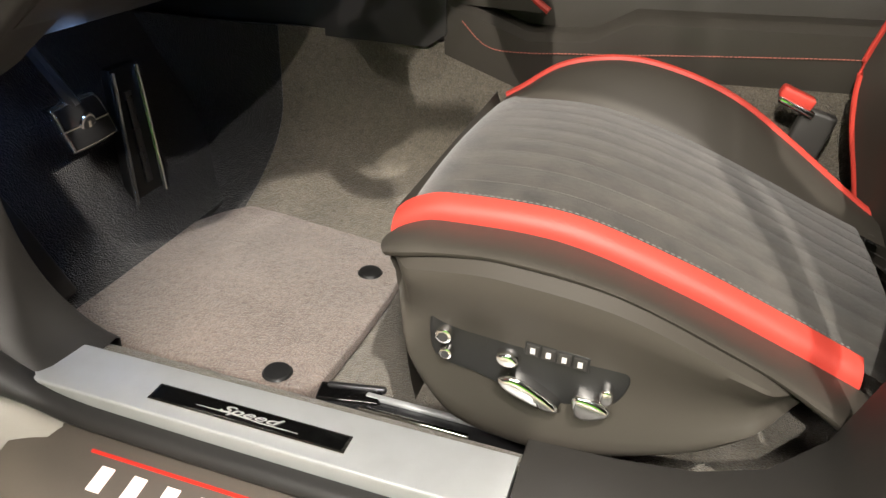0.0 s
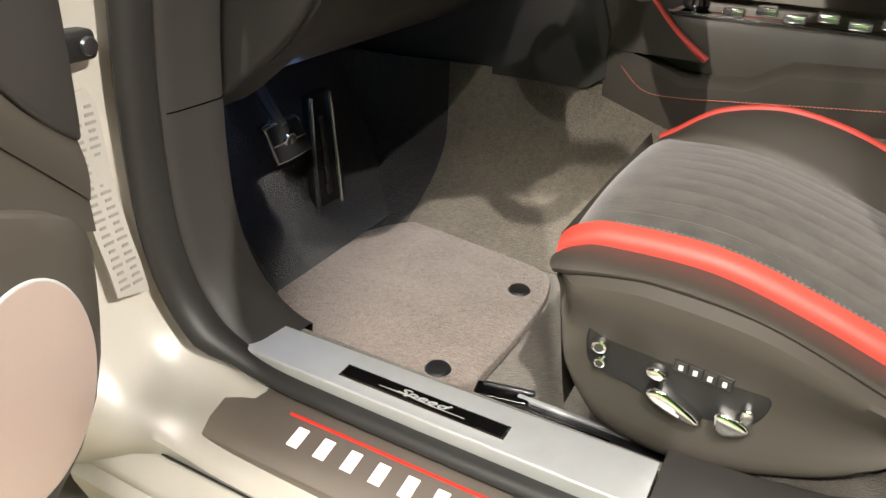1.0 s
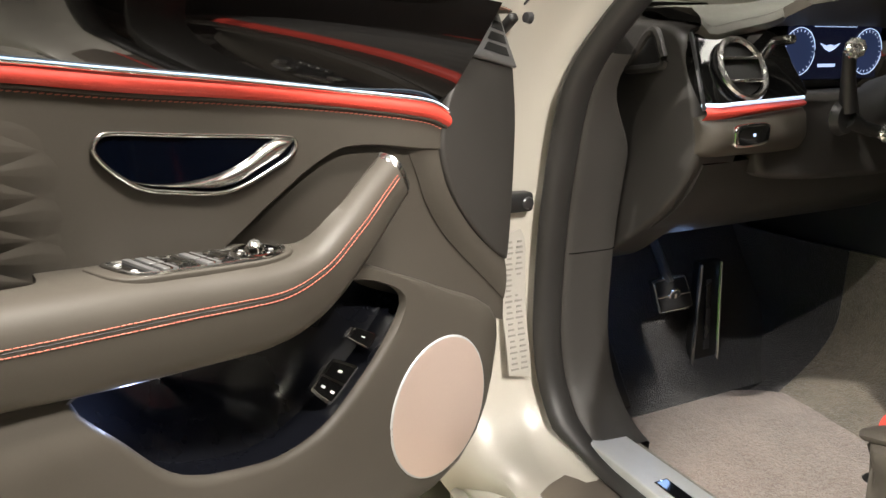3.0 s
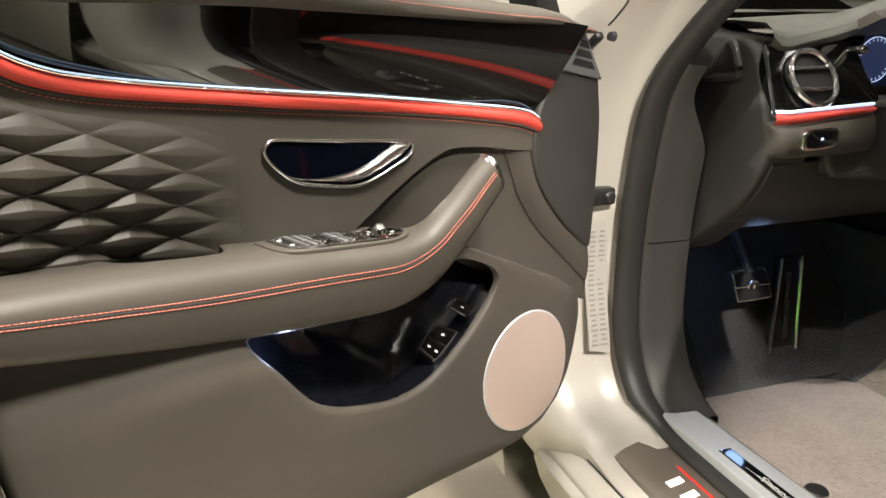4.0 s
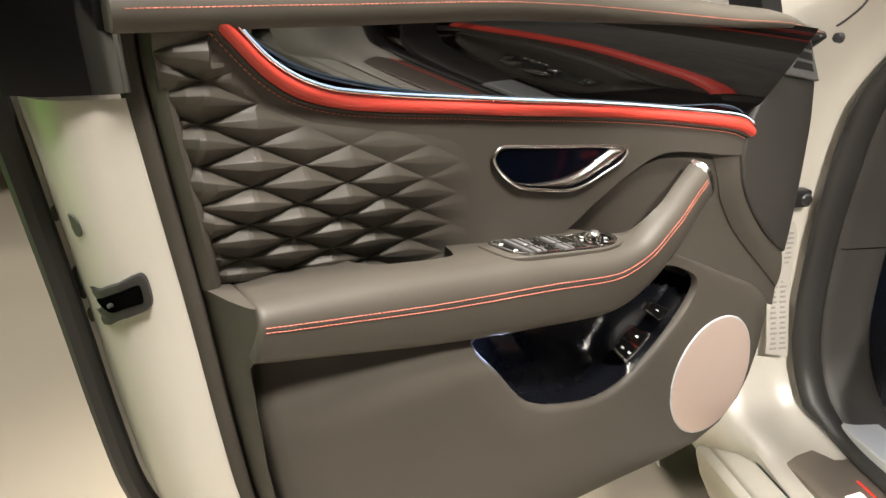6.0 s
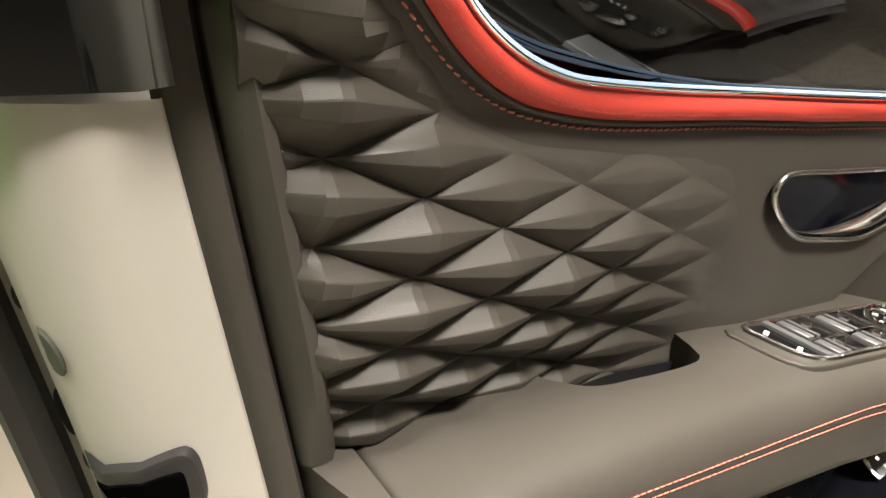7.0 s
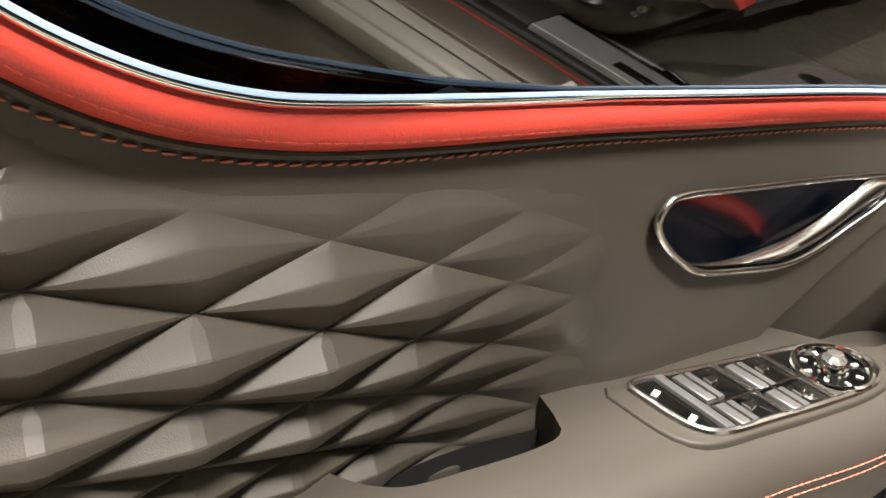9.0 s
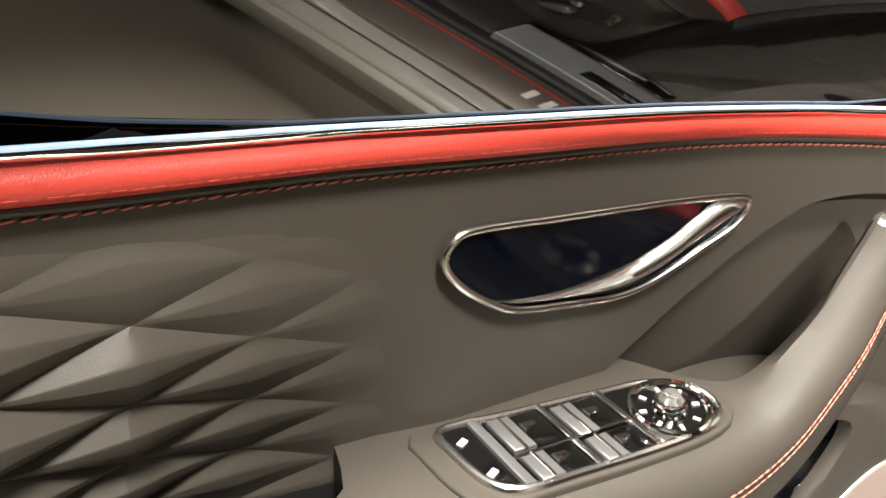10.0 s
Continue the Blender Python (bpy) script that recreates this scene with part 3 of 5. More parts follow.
part("switch_base", slab(plate, -0.002, 0.0032, top_at), GLOSS, switches, "gloss black switch base")
def on_plate(pts):
    return [(a, b) for a, b in pts][::-1]


part("frame_bar", slab(on_plate([(0.374, -0.0605), (0.368, -0.0600), (0.368, -0.0085), (0.374, -0.0095)]), 0.002, 0.0062, top_at, 0.0008, 2), SATIN_DARK, switches, "satin cross bar")
part("frame_bar", slab(on_plate([(0.333, -0.0555), (0.329, -0.0548), (0.329, -0.0025), (0.333, -0.0032)]), 0.002, 0.0058, top_at, 0.0008, 2), BRIGHT, switches)
part("frame_bar", slab(on_plate([(0.295, -0.0480), (0.291, -0.0473), (0.291, 0.0008), (0.295, 0.0003)]), 0.002, 0.0058, top_at, 0.0008, 2), BRIGHT, switches)
part("divider", slab(on_plate([(0.368, -0.0275), (0.293, -0.0215), (0.293, -0.0195), (0.368, -0.0255)]), 0.002, 0.0066, top_at, 0.0006, 2), CHROME, switches)
for a, b in ((0.350, -0.0415), (0.350, -0.0155), (0.312, -0.0345), (0.312, -0.0100)):
    k = 0.0130 if b < -0.02 else 0.0095
    sw = part("window_switch", slab(on_plate([(a + 0.0165, b - k - 0.0012), (a - 0.0165, b - k + 0.0012), (a - 0.0165, b + k + 0.0012), (a + 0.0165, b + k - 0.0012)]), 0.002, 0.0046, top_at, 0.0008, 2), GLOSS, switches, "black window switch with a chrome rocker")
    part("key_face", slab(on_plate([(a + 0.0155, b - k), (a + 0.002, b - k + 0.001), (a + 0.002, b + k), (a + 0.0155, b + k - 0.001)]), 0.004, 0.0072, top_at, 0.0012, 3), SATIN_DARK, sw, "satin grey rocker face")
    part("chrome_bar", slab(on_plate([(a + 0.0098, b - k), (a + 0.0075, b - k), (a + 0.0075, b + k), (a + 0.0098, b + k)]), 0.006, 0.0080, top_at, 0.0006, 2), BRIGHT, sw, "chrome rocker edge")
    part("finger_tab", slab(on_plate([(a + 0.001, b - 0.003), (a - 0.007, b - 0.0020), (a - 0.007, b + 0.0012), (a + 0.001, b + 0.003)]), 0.004, 0.0084, top_at, 0.0008, 2), CHROME, sw, "small chrome tab")
dish = part("mirror_dish", tube([top_at(0.2665 + 0.0215 * math.cos(w), -0.0165 + 0.0215 * math.sin(w), 0.0048) for w in np.linspace(0, 2 * math.pi, 40, endpoint=False)], 0.0022, 8, True), CHROME, switches, "chrome ring round the mirror knob")
for k in range(8):
    w = 2 * math.pi * (k + 0.5) / 8
    part("mark", box(top_at(0.2665 + 0.0155 * math.cos(w), -0.0165 + 0.0155 * math.sin(w), 0.0042), (0.004, 0.0022, 0.001), 0.0, (0, 0, math.degrees(w))), PALE_INK, dish)
knob = part("mirror_knob", cyl(top_at(0.2665, -0.0165, 0.002), (0, 0, 1), 0.0105, 0.0095, 0.008, 12, 0.0015), CHROME, switches, "faceted chrome mirror knob")
part("knob_top", cyl(top_at(0.2665, -0.0165, 0.010), (0, 0, 1), 0.0075, 0.0050, 0.006, 8, 0.0015), CRYSTAL, knob)
for a, b in ((0.3835, -0.050), (0.3825, -0.025)):
    part("mark", box(top_at(a, b, 0.0040), (0.0055, 0.0035, 0.001), 0.0, (0, 0, 20)), WHITE_PRINT, switches)

# Lower panel round the storage pocket.
N_LOW = 72
pocket = curve([(0.452, 0.758), (0.419, 0.710), (0.384, 0.666), (0.354, 0.646), (0.312, 0.632), (0.260, 0.622), (0.202, 0.631), (0.143, 0.667), (0.100, 0.705), (0.077, 0.737), (0.084, 0.755), (0.105, 0.769), (0.150, 0.786), (0.22, 0.786), (0.30, 0.768), (0.40, 0.762)], N_LOW, True)
outer = curve([(0.697, 0.828), (0.695, 0.80), (0.694, 0.76), (0.688, 0.68), (0.676, 0.60), (0.655, 0.53), (0.61, 0.487), (0.54, 0.474), (0.40, 0.474), (0.25, 0.468), (0.10, 0.460), (0.02, 0.448), (-0.05, 0.466), (-0.095, 0.515), (-0.12, 0.58), (-0.132, 0.64), (-0.128, 0.678), (-0.09, 0.698), (-0.035, 0.720), (0.03, 0.752), (0.079, 0.774), (0.13, 0.798), (0.18, 0.808), (0.25, 0.800), (0.34, 0.790), (0.45, 0.800), (0.60, 0.820), (0.66, 0.829)], 240, True)
cp = np.array([0.26, 0.68])
ang = lambda q: math.atan2(q[1] - cp[1], q[0] - cp[0])
out_a = np.array([ang(q) for q in outer])
match = []
for q in pocket:
    d = np.abs(np.angle(np.exp(1j * (out_a - ang(q)))))
    match.append(outer[int(np.argmin(d))])
match = np.array(match)
for _ in range(2):
    match = (np.roll(match, 1, 0) + 2 * match + np.roll(match, -1, 0)) / 4


def low_n(u, z):
    return 0.004 - 0.018 * step(0.45, 0.70, u) + 0.004 * step(0.62, 0.5, z) - 0.024 * step(0.72, 0.80, z) * step(0.13, 0.30, u)


rings = []
for s, dn in ((0.0, -0.010), (0.0, -0.007), (0.015, -0.002), (0.04, 0.0), (0.2, 0.0), (0.4, 0.0), (0.6, 0.0), (0.8, 0.0), (0.93, -0.002), (0.975, -0.007), (1.0, -0.018), (1.0, -0.06)):
    row = []
    for a, b in zip(pocket, match):
        u, z = a * (1 - s) + b * s
        row.append((u, low_n(u, z) + dn, z))
    rings.append(row)
part("lower_panel", loft(rings, True, False), LEATHER, door, "dark leather lower door panel")
deep = np.array([0.34, 0.715])
rings = [[(deep[0] + (a[0] - deep[0]) * (w + (0.13 * step(0.30, 0.15, a[0]) if 0.1 < q < 0.7 else 0.0)), (low_n(*a) if q == 0 else -0.006) * (1 - q) - 0.009 - 0.074 * q - 0.016 * step(0.30, 0.18, a[0]) * step(0.1, 0.45, q), deep[1] + (a[1] - deep[1]) * w) for a in pocket] for w, q in ((1.0, 0.0), (1.02, 0.20), (1.03, 0.42), (0.84, 0.60), (0.60, 0.82), (0.52, 0.93), (0.40, 1.0), (0.02, 1.02))]
part("pocket_liner", loft(rings, True, False), POCKET, door, "black plastic storage pocket")
part("pocket_lamp", box((0.418, -0.026, 0.757), (0.03, 0.006, 0.004), 0.0015), LIT_BLUE, door, "blue-white pocket lamp")


def button(name, q, marks):
    """A chrome-rimmed key on the slope of the pocket; q holds its four corners."""
    q = [np.array(p) for p in q]
    nor = np.cross(q[1] - q[0], q[3] - q[0])
    nor = nor / np.linalg.norm(nor) * (1 if nor[1] > 0 else -1)

    def at(a, b, h):
        return tuple((q[0] * (1 - a) + q[1] * a) * (1 - b) + (q[3] * (1 - a) + q[2] * a) * b + nor * h)
    ring = lambda m: curve([(m, m + 0.1), (m, 1 - m - 0.1), (m + 0.1, 1 - m), (1 - m - 0.1, 1 - m), (1 - m, 1 - m - 0.1), (1 - m, m + 0.1), (1 - m - 0.1, m), (m + 0.1, m)], 32, True)
    rim = part(name, slab(ring(0.0), -0.007, 0.0035, at, 0.0008), CHROME, door, "chrome-rimmed black button")
    part("button_face", slab(ring(0.07), 0.002, 0.0055, at, 0.0008), GLOSS, rim)
    for a, b in marks:
        part("mark", slab([(a - 0.03, b - 0.08), (a + 0.03, b - 0.08), (a + 0.03, b + 0.08), (a - 0.03, b + 0.08)], 0.005, 0.0060, at), WHITE_PRINT, rim)
    return rim, at


button("boot_switch", [(0.1357, -0.0374, 0.7042), (0.1234, -0.0370, 0.7139), (0.0968, -0.0234, 0.6984), (0.1144, -0.0244, 0.6860)], [(0.5, 0.5)])
rim, at_b = button("fuel_switches", [(0.1922, -0.0384, 0.6584), (0.1584, -0.0377, 0.6855), (0.1310, -0.0237, 0.6696), (0.1751, -0.0256, 0.6369)], [(0.25, 0.3), (0.25, 0.72), (0.75, 0.5)])
part("divider", slab([(0.47, 0.03), (0.53, 0.03), (0.53, 0.97), (0.47, 0.97)], 0.004, 0.0062, at_b), CHROME, rim)

# Loudspeaker with fine mesh.
sp_c = (0.014, 0.580)
circle = [(sp_c[0] + 0.092 * math.cos(a), sp_c[1] + 0.092 * math.sin(a)) for a in np.linspace(0, 2 * math.pi, 64, endpoint=False)]


def dome(a, b, h):
    r = math.hypot(a - sp_c[0], b - sp_c[1]) / 0.092
    return (a, low_n(a, b) + h - 0.004 * r * r, b)


bm = loft([[dome(sp_c[0] + (a - sp_c[0]) * s, sp_c[1] + (b - sp_c[1]) * s, 0.006) for a, b in circle] for s in (1, 0.97, 0.8, 0.6, 0.4, 0.2, 0.02)], True, True)
speaker = part("speaker_grille", bm, GRILLE, door, "round pale bronze speaker mesh")
part("speaker_ring", tube([dome(a, b, 0.003) for a, b in circle], 0.003, 8, True), SATIN, speaker)

# Front corner panel and tweeter.
edge_in = [(-0.046, 1.018), (-0.020, 0.986), (-0.004, 0.952), (0.001, 0.915), (-0.004, 0.888), (-0.016, 0.860), (-0.040, 0.826), (-0.082, 0.783), (-0.131, 0.746)]
corner = curve([(-0.096, 1.070)] + edge_in + [(-0.141, 0.752), (-0.148, 0.838), (-0.150, 0.924), (-0.146, 0.97), (-0.134, 1.02)], 90, True)
# Leather piece in a darker material, for the shade of its turned face.
part("corner_panel", slab(corner, -0.04, 0.0015, lambda a, b, h: (a, base_n(a) + h, b), 0.005, 4), TRIM, door, "dark leather corner panel")
# Scooped recess behind the pull handle: its floor, and the fold that climbs to the corner panel.
floor_z = smooth_fn([(-0.14, 0.660), (-0.05, 0.700), (0.0, 0.722), (0.08, 0.757), (0.12, 0.782), (0.16, 0.790), (0.32, 0.772)])


def scoop(u, z, off=0.0):
    return (u, base_n(u) - 0.004 - 0.024 * step(-0.15, 0.05, u) * (1 - 0.35 * step(0.78, 0.90, z)) + off, z)


fold_in = curve([(0.036, 0.925), (0.034, 0.909), (0.026, 0.890), (0.018, 0.870), (0.004, 0.838), (-0.039, 0.780), (-0.136, 0.684)], 50)
fold_out = curve([(0.003, 0.925), (0.002, 0.909), (-0.003, 0.888), (-0.014, 0.860), (-0.038, 0.826), (-0.080, 0.783), (-0.138, 0.742)], 50)
bm = surface(lambda u, s: scoop(u, floor_z(u) - 0.01 + s * (min(0.935, seam_z(u) + 0.016) - floor_z(u) + 0.01)), np.linspace(-0.138, 0.32, 60), np.linspace(0, 1, 24))
part("recess_panel", bm, LEATHER, door, "dark leather recess behind the pull handle")
rows = []
for q in np.linspace(0, 1, 9):
    rows.append([tuple(np.array(scoop(*a, 0.0025)) * (1 - q) + np.array((b[0], base_n(b[0]) - 0.0035, b[1])) * q + np.array((0, 0.004 * math.sin(math.pi * q), 0))) for a, b in zip(fold_in, fold_out)])
part("recess_fold", loft(rows, False, False), LEATHER, door, "dark leather fold beside the recess")
tri = np.array([(-0.094, 1.074), (-0.046, 1.018), (-0.143, 1.000)])
rim_t = curve([tri[0] * 0.93 + tri[1] * 0.07, tri[0] * 0.5 + tri[1] * 0.5, tri[1] * 0.93 + tri[0] * 0.07, tri[1] * 0.93 + tri[2] * 0.07, (tri[1] + tri[2]) / 2, tri[2] * 0.93 + tri[1] * 0.07, tri[2] * 0.93 + tri[0] * 0.07, (tri[2] + tri[0]) / 2, tri[0] * 0.93 + tri[2] * 0.07], 60, True)
tweeter = part("tweeter_grille", slab(rim_t, -0.004, 0.0065, lambda a, b, h: (a, base_n(a) + h, b), 0.003), SATIN_DARK, door, "satin grey triangular tweeter grille")
for s0, s1 in ((0.25, 0.40), (0.46, 0.61), (0.67, 0.82)):
    quad = []
    for s_, e_ in ((s0, 0.20), (s0, 0.80), (s1, 0.84), (s1, 0.16)):
        a, b = tri[0] + (tri[1] - tri[0]) * s_, tri[0] + (tri[2] - tri[0]) * s_
        quad.append(a + (b - a) * e_)
    part("opening", slab(quad, 0.004, 0.0072, lambda a, b, h: (a, base_n(a) + h, b)), BLACK, tweeter)

# Painted door shell: jamb face at the rear and outer skin.
jamb = [(0.0, -0.086), (0.006, -0.079), (0.03, -0.082), (0.052, -0.094), (0.066, -0.112), (0.073, -0.135), (0.075, -0.16), (0.075, -0.19), (0.070, -0.205)]
rings = []
for z in np.linspace(0.43, 1.045, 40):
    r = rear_u(z)
    rings.append([(r + a, b, z) for a, b in jamb])
part("door_shell", loft(rings, False, False), PAINT, door, "ivory painted door shell")
rings = []
for s in np.linspace(0, 1, 30):
    z = 0.36 + 0.70 * s
    r = rear_u(max(z, 0.44)) + 0.10
    rings.append([(u, -0.20 - 0.03 * math.sin(math.pi * s), z) for u in np.linspace(-0.22, r, 20)])
part("outer_skin", loft(rings, False, False), PAINT, door)
# Rubber seals: along the trim edge and the outer rim.
part("outer_seal", tube([(rear_u(z) + 0.093, -0.185, z) for z in np.linspace(0.44, 1.06, 50)], 0.013, 8, up=(0, 1, 0)), RUBBER, door)
part("bottom_rail", box((0.26, -0.12, 0.445), (0.66, 0.12, 0.03), 0.008), PAINT, door)
part("bottom_seal", tube([(0.66, -0.13, 0.437), (0.4, -0.115, 0.425), (0.0, -0.085, 0.425), (-0.1, -0.08, 0.425)], 0.016, 8), RUBBER, door, "black rubber bottom seal")
# Latch and plugs on the jamb.
latch_o = curve([(0.0785, -0.0125), (0.070, -0.0037), (0.0532, 0.0077), (0.0345, 0.017), (0.0300, 0.0140), (0.0289, 0.005), (0.0302, -0.0118), (0.0355, -0.0190), (0.0542, -0.0272), (0.0680, -0.0385), (0.0745, -0.0436), (0.0785, -0.036)], 60, True)
latch_i = curve([(0.0688, -0.0111), (0.0529, 0.0008), (0.0370, 0.0075), (0.0345, 0.0055), (0.0355, -0.0094), (0.0390, -0.0118), (0.0512, -0.0160), (0.0619, -0.0225), (0.0680, -0.0185)], 40, True)


def jam(a, b, h):
    """On the jamb, a outwards from its inner edge, b up from the latch."""
    z = 0.874 + b
    n_ = float(np.interp(a, [q[0] for q in jamb], [q[1] for q in jamb]))
    return (rear_u(z) + a + h * 0.5, n_ + h, z)


def pad(outline, high, mp):
    """A thin cushion that follows the curved surface beneath it."""
    q = np.array(outline)
    c = q.mean(0)
    return loft([[mp(*(c + (p - c) * w), h) for p in q] for w, h in ((1.0, -0.004), (1.0, high * 0.5), (0.975, high * 0.9), (0.93, high), (0.8, high), (0.65, high), (0.5, high), (0.35, high), (0.2, high), (0.03, high))], True, True)


latch = part("latch", pad(latch_o, 0.0055, jam), RUBBER, door, "black door latch plate")
# Flat black pad on the plate, coloured as the shade inside the slot.
part("latch_shade", pad(latch_i, 0.0064, jam), DEPTH_BLACK, latch, "black pad drawn for the shaded latch opening")
part("latch_claw", box(jam(0.060, -0.013, 0.0070), (0.008, 0.004, 0.004), 0.0015, (0, 0, 30)), DARK_METAL, latch)
for a, b, r in ((0.0685, 0.0595, 0.0105), (0.0762, 0.049, 0.0075), (0.0748, -0.063, 0.0080)):
    part("plug", pad([(a + r * 0.32 * math.cos(w), b + r * math.sin(w)) for w in np.linspace(0, 2 * math.pi, 20, endpoint=False)], 0.0028, jam), DISC, door, "dull green-brown rubber plug")
part("jamb_label", slab([(0.071, -0.095), (0.075, -0.095), (0.075, -0.19), (0.071, -0.19)], 0, 0.001, jam), LABEL, door)

# Window frame posts and glass.
part("window_post", loft([[(0.70 + s * 0.02 + a, b, z) for a, b in ((0.03, -0.085), (0.07, -0.07), (0.12, -0.085), (0.155, -0.125), (0.15, -0.16), (0.05, -0.16))] for s, z in ((0, 1.05), (0.3, 1.15), (1.0, 1.45))], True, True), GLOSS, door, "gloss black rear window post")
part("window_post", loft([[(u0 + a, b - 0.03, z) for a, b in ((-0.03, 0.0), (0.015, 0.0), (0.015, -0.05), (-0.03, -0.05))] for u0, z in ((-0.075, 1.05), (-0.02, 1.16), (0.10, 1.30), (0.3, 1.45))], True, True), BLACK, door, "black front window post")
win = part("window_pane", slab([(-0.05, 1.12), (0.72, 1.14), (0.72, 1.42), (0.30, 1.42), (0.09, 1.28)], -0.130, -0.126, lambda a, b, h: (a, h, b)), GLASS, door)
win.visible_shadow = False

# ---- car body ----
body = thing("car", "ivory saloon car with its driver's doorway open", "car")
seal_path = curve([(0.0, 0.394), (-0.30, 0.396), (-0.42, 0.404), (-0.485, 0.438), (-0.522, 0.50), (-0.535, 0.60), (-0.533, 0.72), (-0.522, 0.82), (-0.500, 0.93), (-0.465, 1.01), (-0.38, 1.115), (-0.22, 1.26), (-0.05, 1.37), (0.10, 1.43), (0.25, 1.44), (0.38, 1.39), (0.43, 1.25), (0.44, 1.05), (0.43, 0.80), (0.41, 0.62), (0.385, 0.50), (0.33, 0.42), (0.22, 0.396)], 180, True)


def side_y(z):
    """Lean of the body's side with height."""
    return 0.14 * step(0.95, 1.45, z) + 0.012 * step(0.60, 0.40, z)


tan = np.roll(seal_path, -1, 0) - np.roll(seal_path, 1, 0)
tan /= np.linalg.norm(tan, axis=1)[:, None]
outw = np.stack([tan[:, 1], -tan[:, 0]], 1)
if outw[0][1] > 0:
    outw = -outw


def sill_in(y, z):
    """The sill stands further in than the jambs do."""
    return max(0.0, 0.449 - y) * 0.86 * step(0.44, 0.402, z)


def sweep_side(section, pick=None):
    """Sweeps (outward, y) pairs along the doorway, or along the part of it that pick allows."""
    rings = [[(p[0] + o[0] * a, y + side_y(p[1]) + sill_in(y, p[1]), p[1] + o[1] * a) for a, y in section] for p, o in zip(seal_path, outw) if pick is None or pick(*p)]
    return rings + rings[:1] if pick is None else rings


part("jamb", loft(sweep_side([(0.015, 0.575), (0.017, 0.56), (0.021, 0.545), (0.032, 0.53), (0.037, 0.50), (0.041, 0.455), (0.048, 0.42), (0.064, 0.398), (0.10, 0.387), (0.16, 0.382)]), False, False), PAINT, body, "ivory painted doorway")
rings = []
for p, o in zip(seal_path, outw):
    k = 1 - 0.24 * step(0.440, 0.405, p[1])
    dy = 0.016 * step(0.440, 0.405, p[1])
    rings.append([(p[0] + o[0] * (0.0145 * k * math.cos(w) + 0.002), 0.560 + dy + 0.026 * k * math.sin(w) + side_y(p[1]), p[1] + o[1] * (0.0145 * k * math.cos(w) + 0.002)) for w in np.linspace(0, 2 * math.pi, 12, endpoint=False)])
part("door_seal", loft(rings + rings[:1], True, False), RUBBER, body, "thick black rubber door seal")
rings = sweep_side([(0.010, 0.578), (-0.003, 0.582), (-0.008, 0.588), (-0.0105, 0.60), (-0.0125, 0.64), (-0.013, 0.668), (-0.008, 0.676), (0.02, 0.680), (0.20, 0.684)], lambda x, z: x < -0.405 and z < 1.03)
part("pillar_trim", loft([[(x, 0.578 + (y - 0.578) * (1 - 0.60 * step(0.86, 0.99, z)), z) for x, y, z in r] for r in rings], False, False), TRIM, body, "dark soft plastic front pillar trim")
sec_t = [(-0.0085, 0.588), (-0.0110, 0.60), (-0.0130, 0.64), (-0.0135, 0.668), (-0.008, 0.677)]
for zc in (0.72,):
    k = min((i for i in range(len(seal_path)) if seal_path[i][0] < -0.4), key=lambda i: abs(seal_path[i][1] - zc))
    p, o = seal_path[k], outw[k]
    part("trim_seam", tube([(p[0] + o[0] * a, y + side_y(p[1]), p[1] + o[1] * a) for a, y in sec_t], 0.0009, 5), DEPTH_BLACK, body, "dark trim seam")
part("shut_line", tube([(-0.556, 0.4515, 0.3520), (0.50, 0.4515, 0.3520)], 0.0014, 6), BLACK, body, "thin dark panel gap")
bm = loft([[(x + dx * k, y, z) for y, z, k in ((0.460, 0.330, 1), (0.4495, 0.3505, 1), (0.446, 0.3515, 1), (0.434, 0.346, 0.7), (0.418, 0.337, 0.4), (0.4145, 0.3335, 0.3), (0.4135, 0.327, 0.2), (0.410, 0.3245, 0.1), (0.402, 0.3215, 0), (0.398, 0.317, 0), (0.399, 0.305, 0), (0.412, 0.26, 0), (0.440, 0.20, 0), (0.48, 0.15, 0))] for x, dx in ((-0.560, 0.012), (-0.552, 0.006), (-0.2, 0), (0.2, 0), (0.60, 0))], False, False)
part("sill_flange", bm, PAINT, body, "stepped ivory sill flange")
part("stop_bracket", box((-0.470, 0.432, 1.056), (0.034, 0.014, 0.012), 0.004, (0, -35, 10)), BLACK, body, "small black door stop")
part("wing_bolt", cyl((-0.428, 0.440, 1.062), (0.2, -1, 0.1), 0.0075, 0.0065, 0.009, 12, 0.001), DARK_METAL, body)
part("spring_wire", tube(curve([(-0.424, 0.428, 1.078), (-0.406, 0.428, 1.088), (-0.386, 0.430, 1.104), (-0.379, 0.432, 1.116), (-0.377, 0.436, 1.128)], 20), 0.0016, 6), DARK_METAL, body, "thin bent spring wire")
# Rear door, its glass and the black centre pillar.
bm = surface(lambda x, z: (x, 0.382 - 0.03 * math.sin(math.pi * (z - 0.2) / 0.85), z), np.linspace(0.56, 1.75, 12), np.linspace(0.22, 1.03, 12))
part("rear_door", bm, PAINT, body, "closed ivory rear door")
part("rear_window", slab([(0.62, 1.04), (1.70, 1.04), (1.45, 1.36), (0.62, 1.39)], 0, 0.006, lambda a, b, h: (a, 0.42 + 0.36 * (b - 1.04) + h, b)), GLOSS, body, "dark rear window")
part("centre_pillar", slab([(0.50, 1.03), (0.61, 1.03), (0.61, 1.40), (0.48, 1.40)], 0, 0.01, lambda a, b, h: (a, 0.405 + 0.36 * (b - 1.03) + h, b)), GLOSS, body)
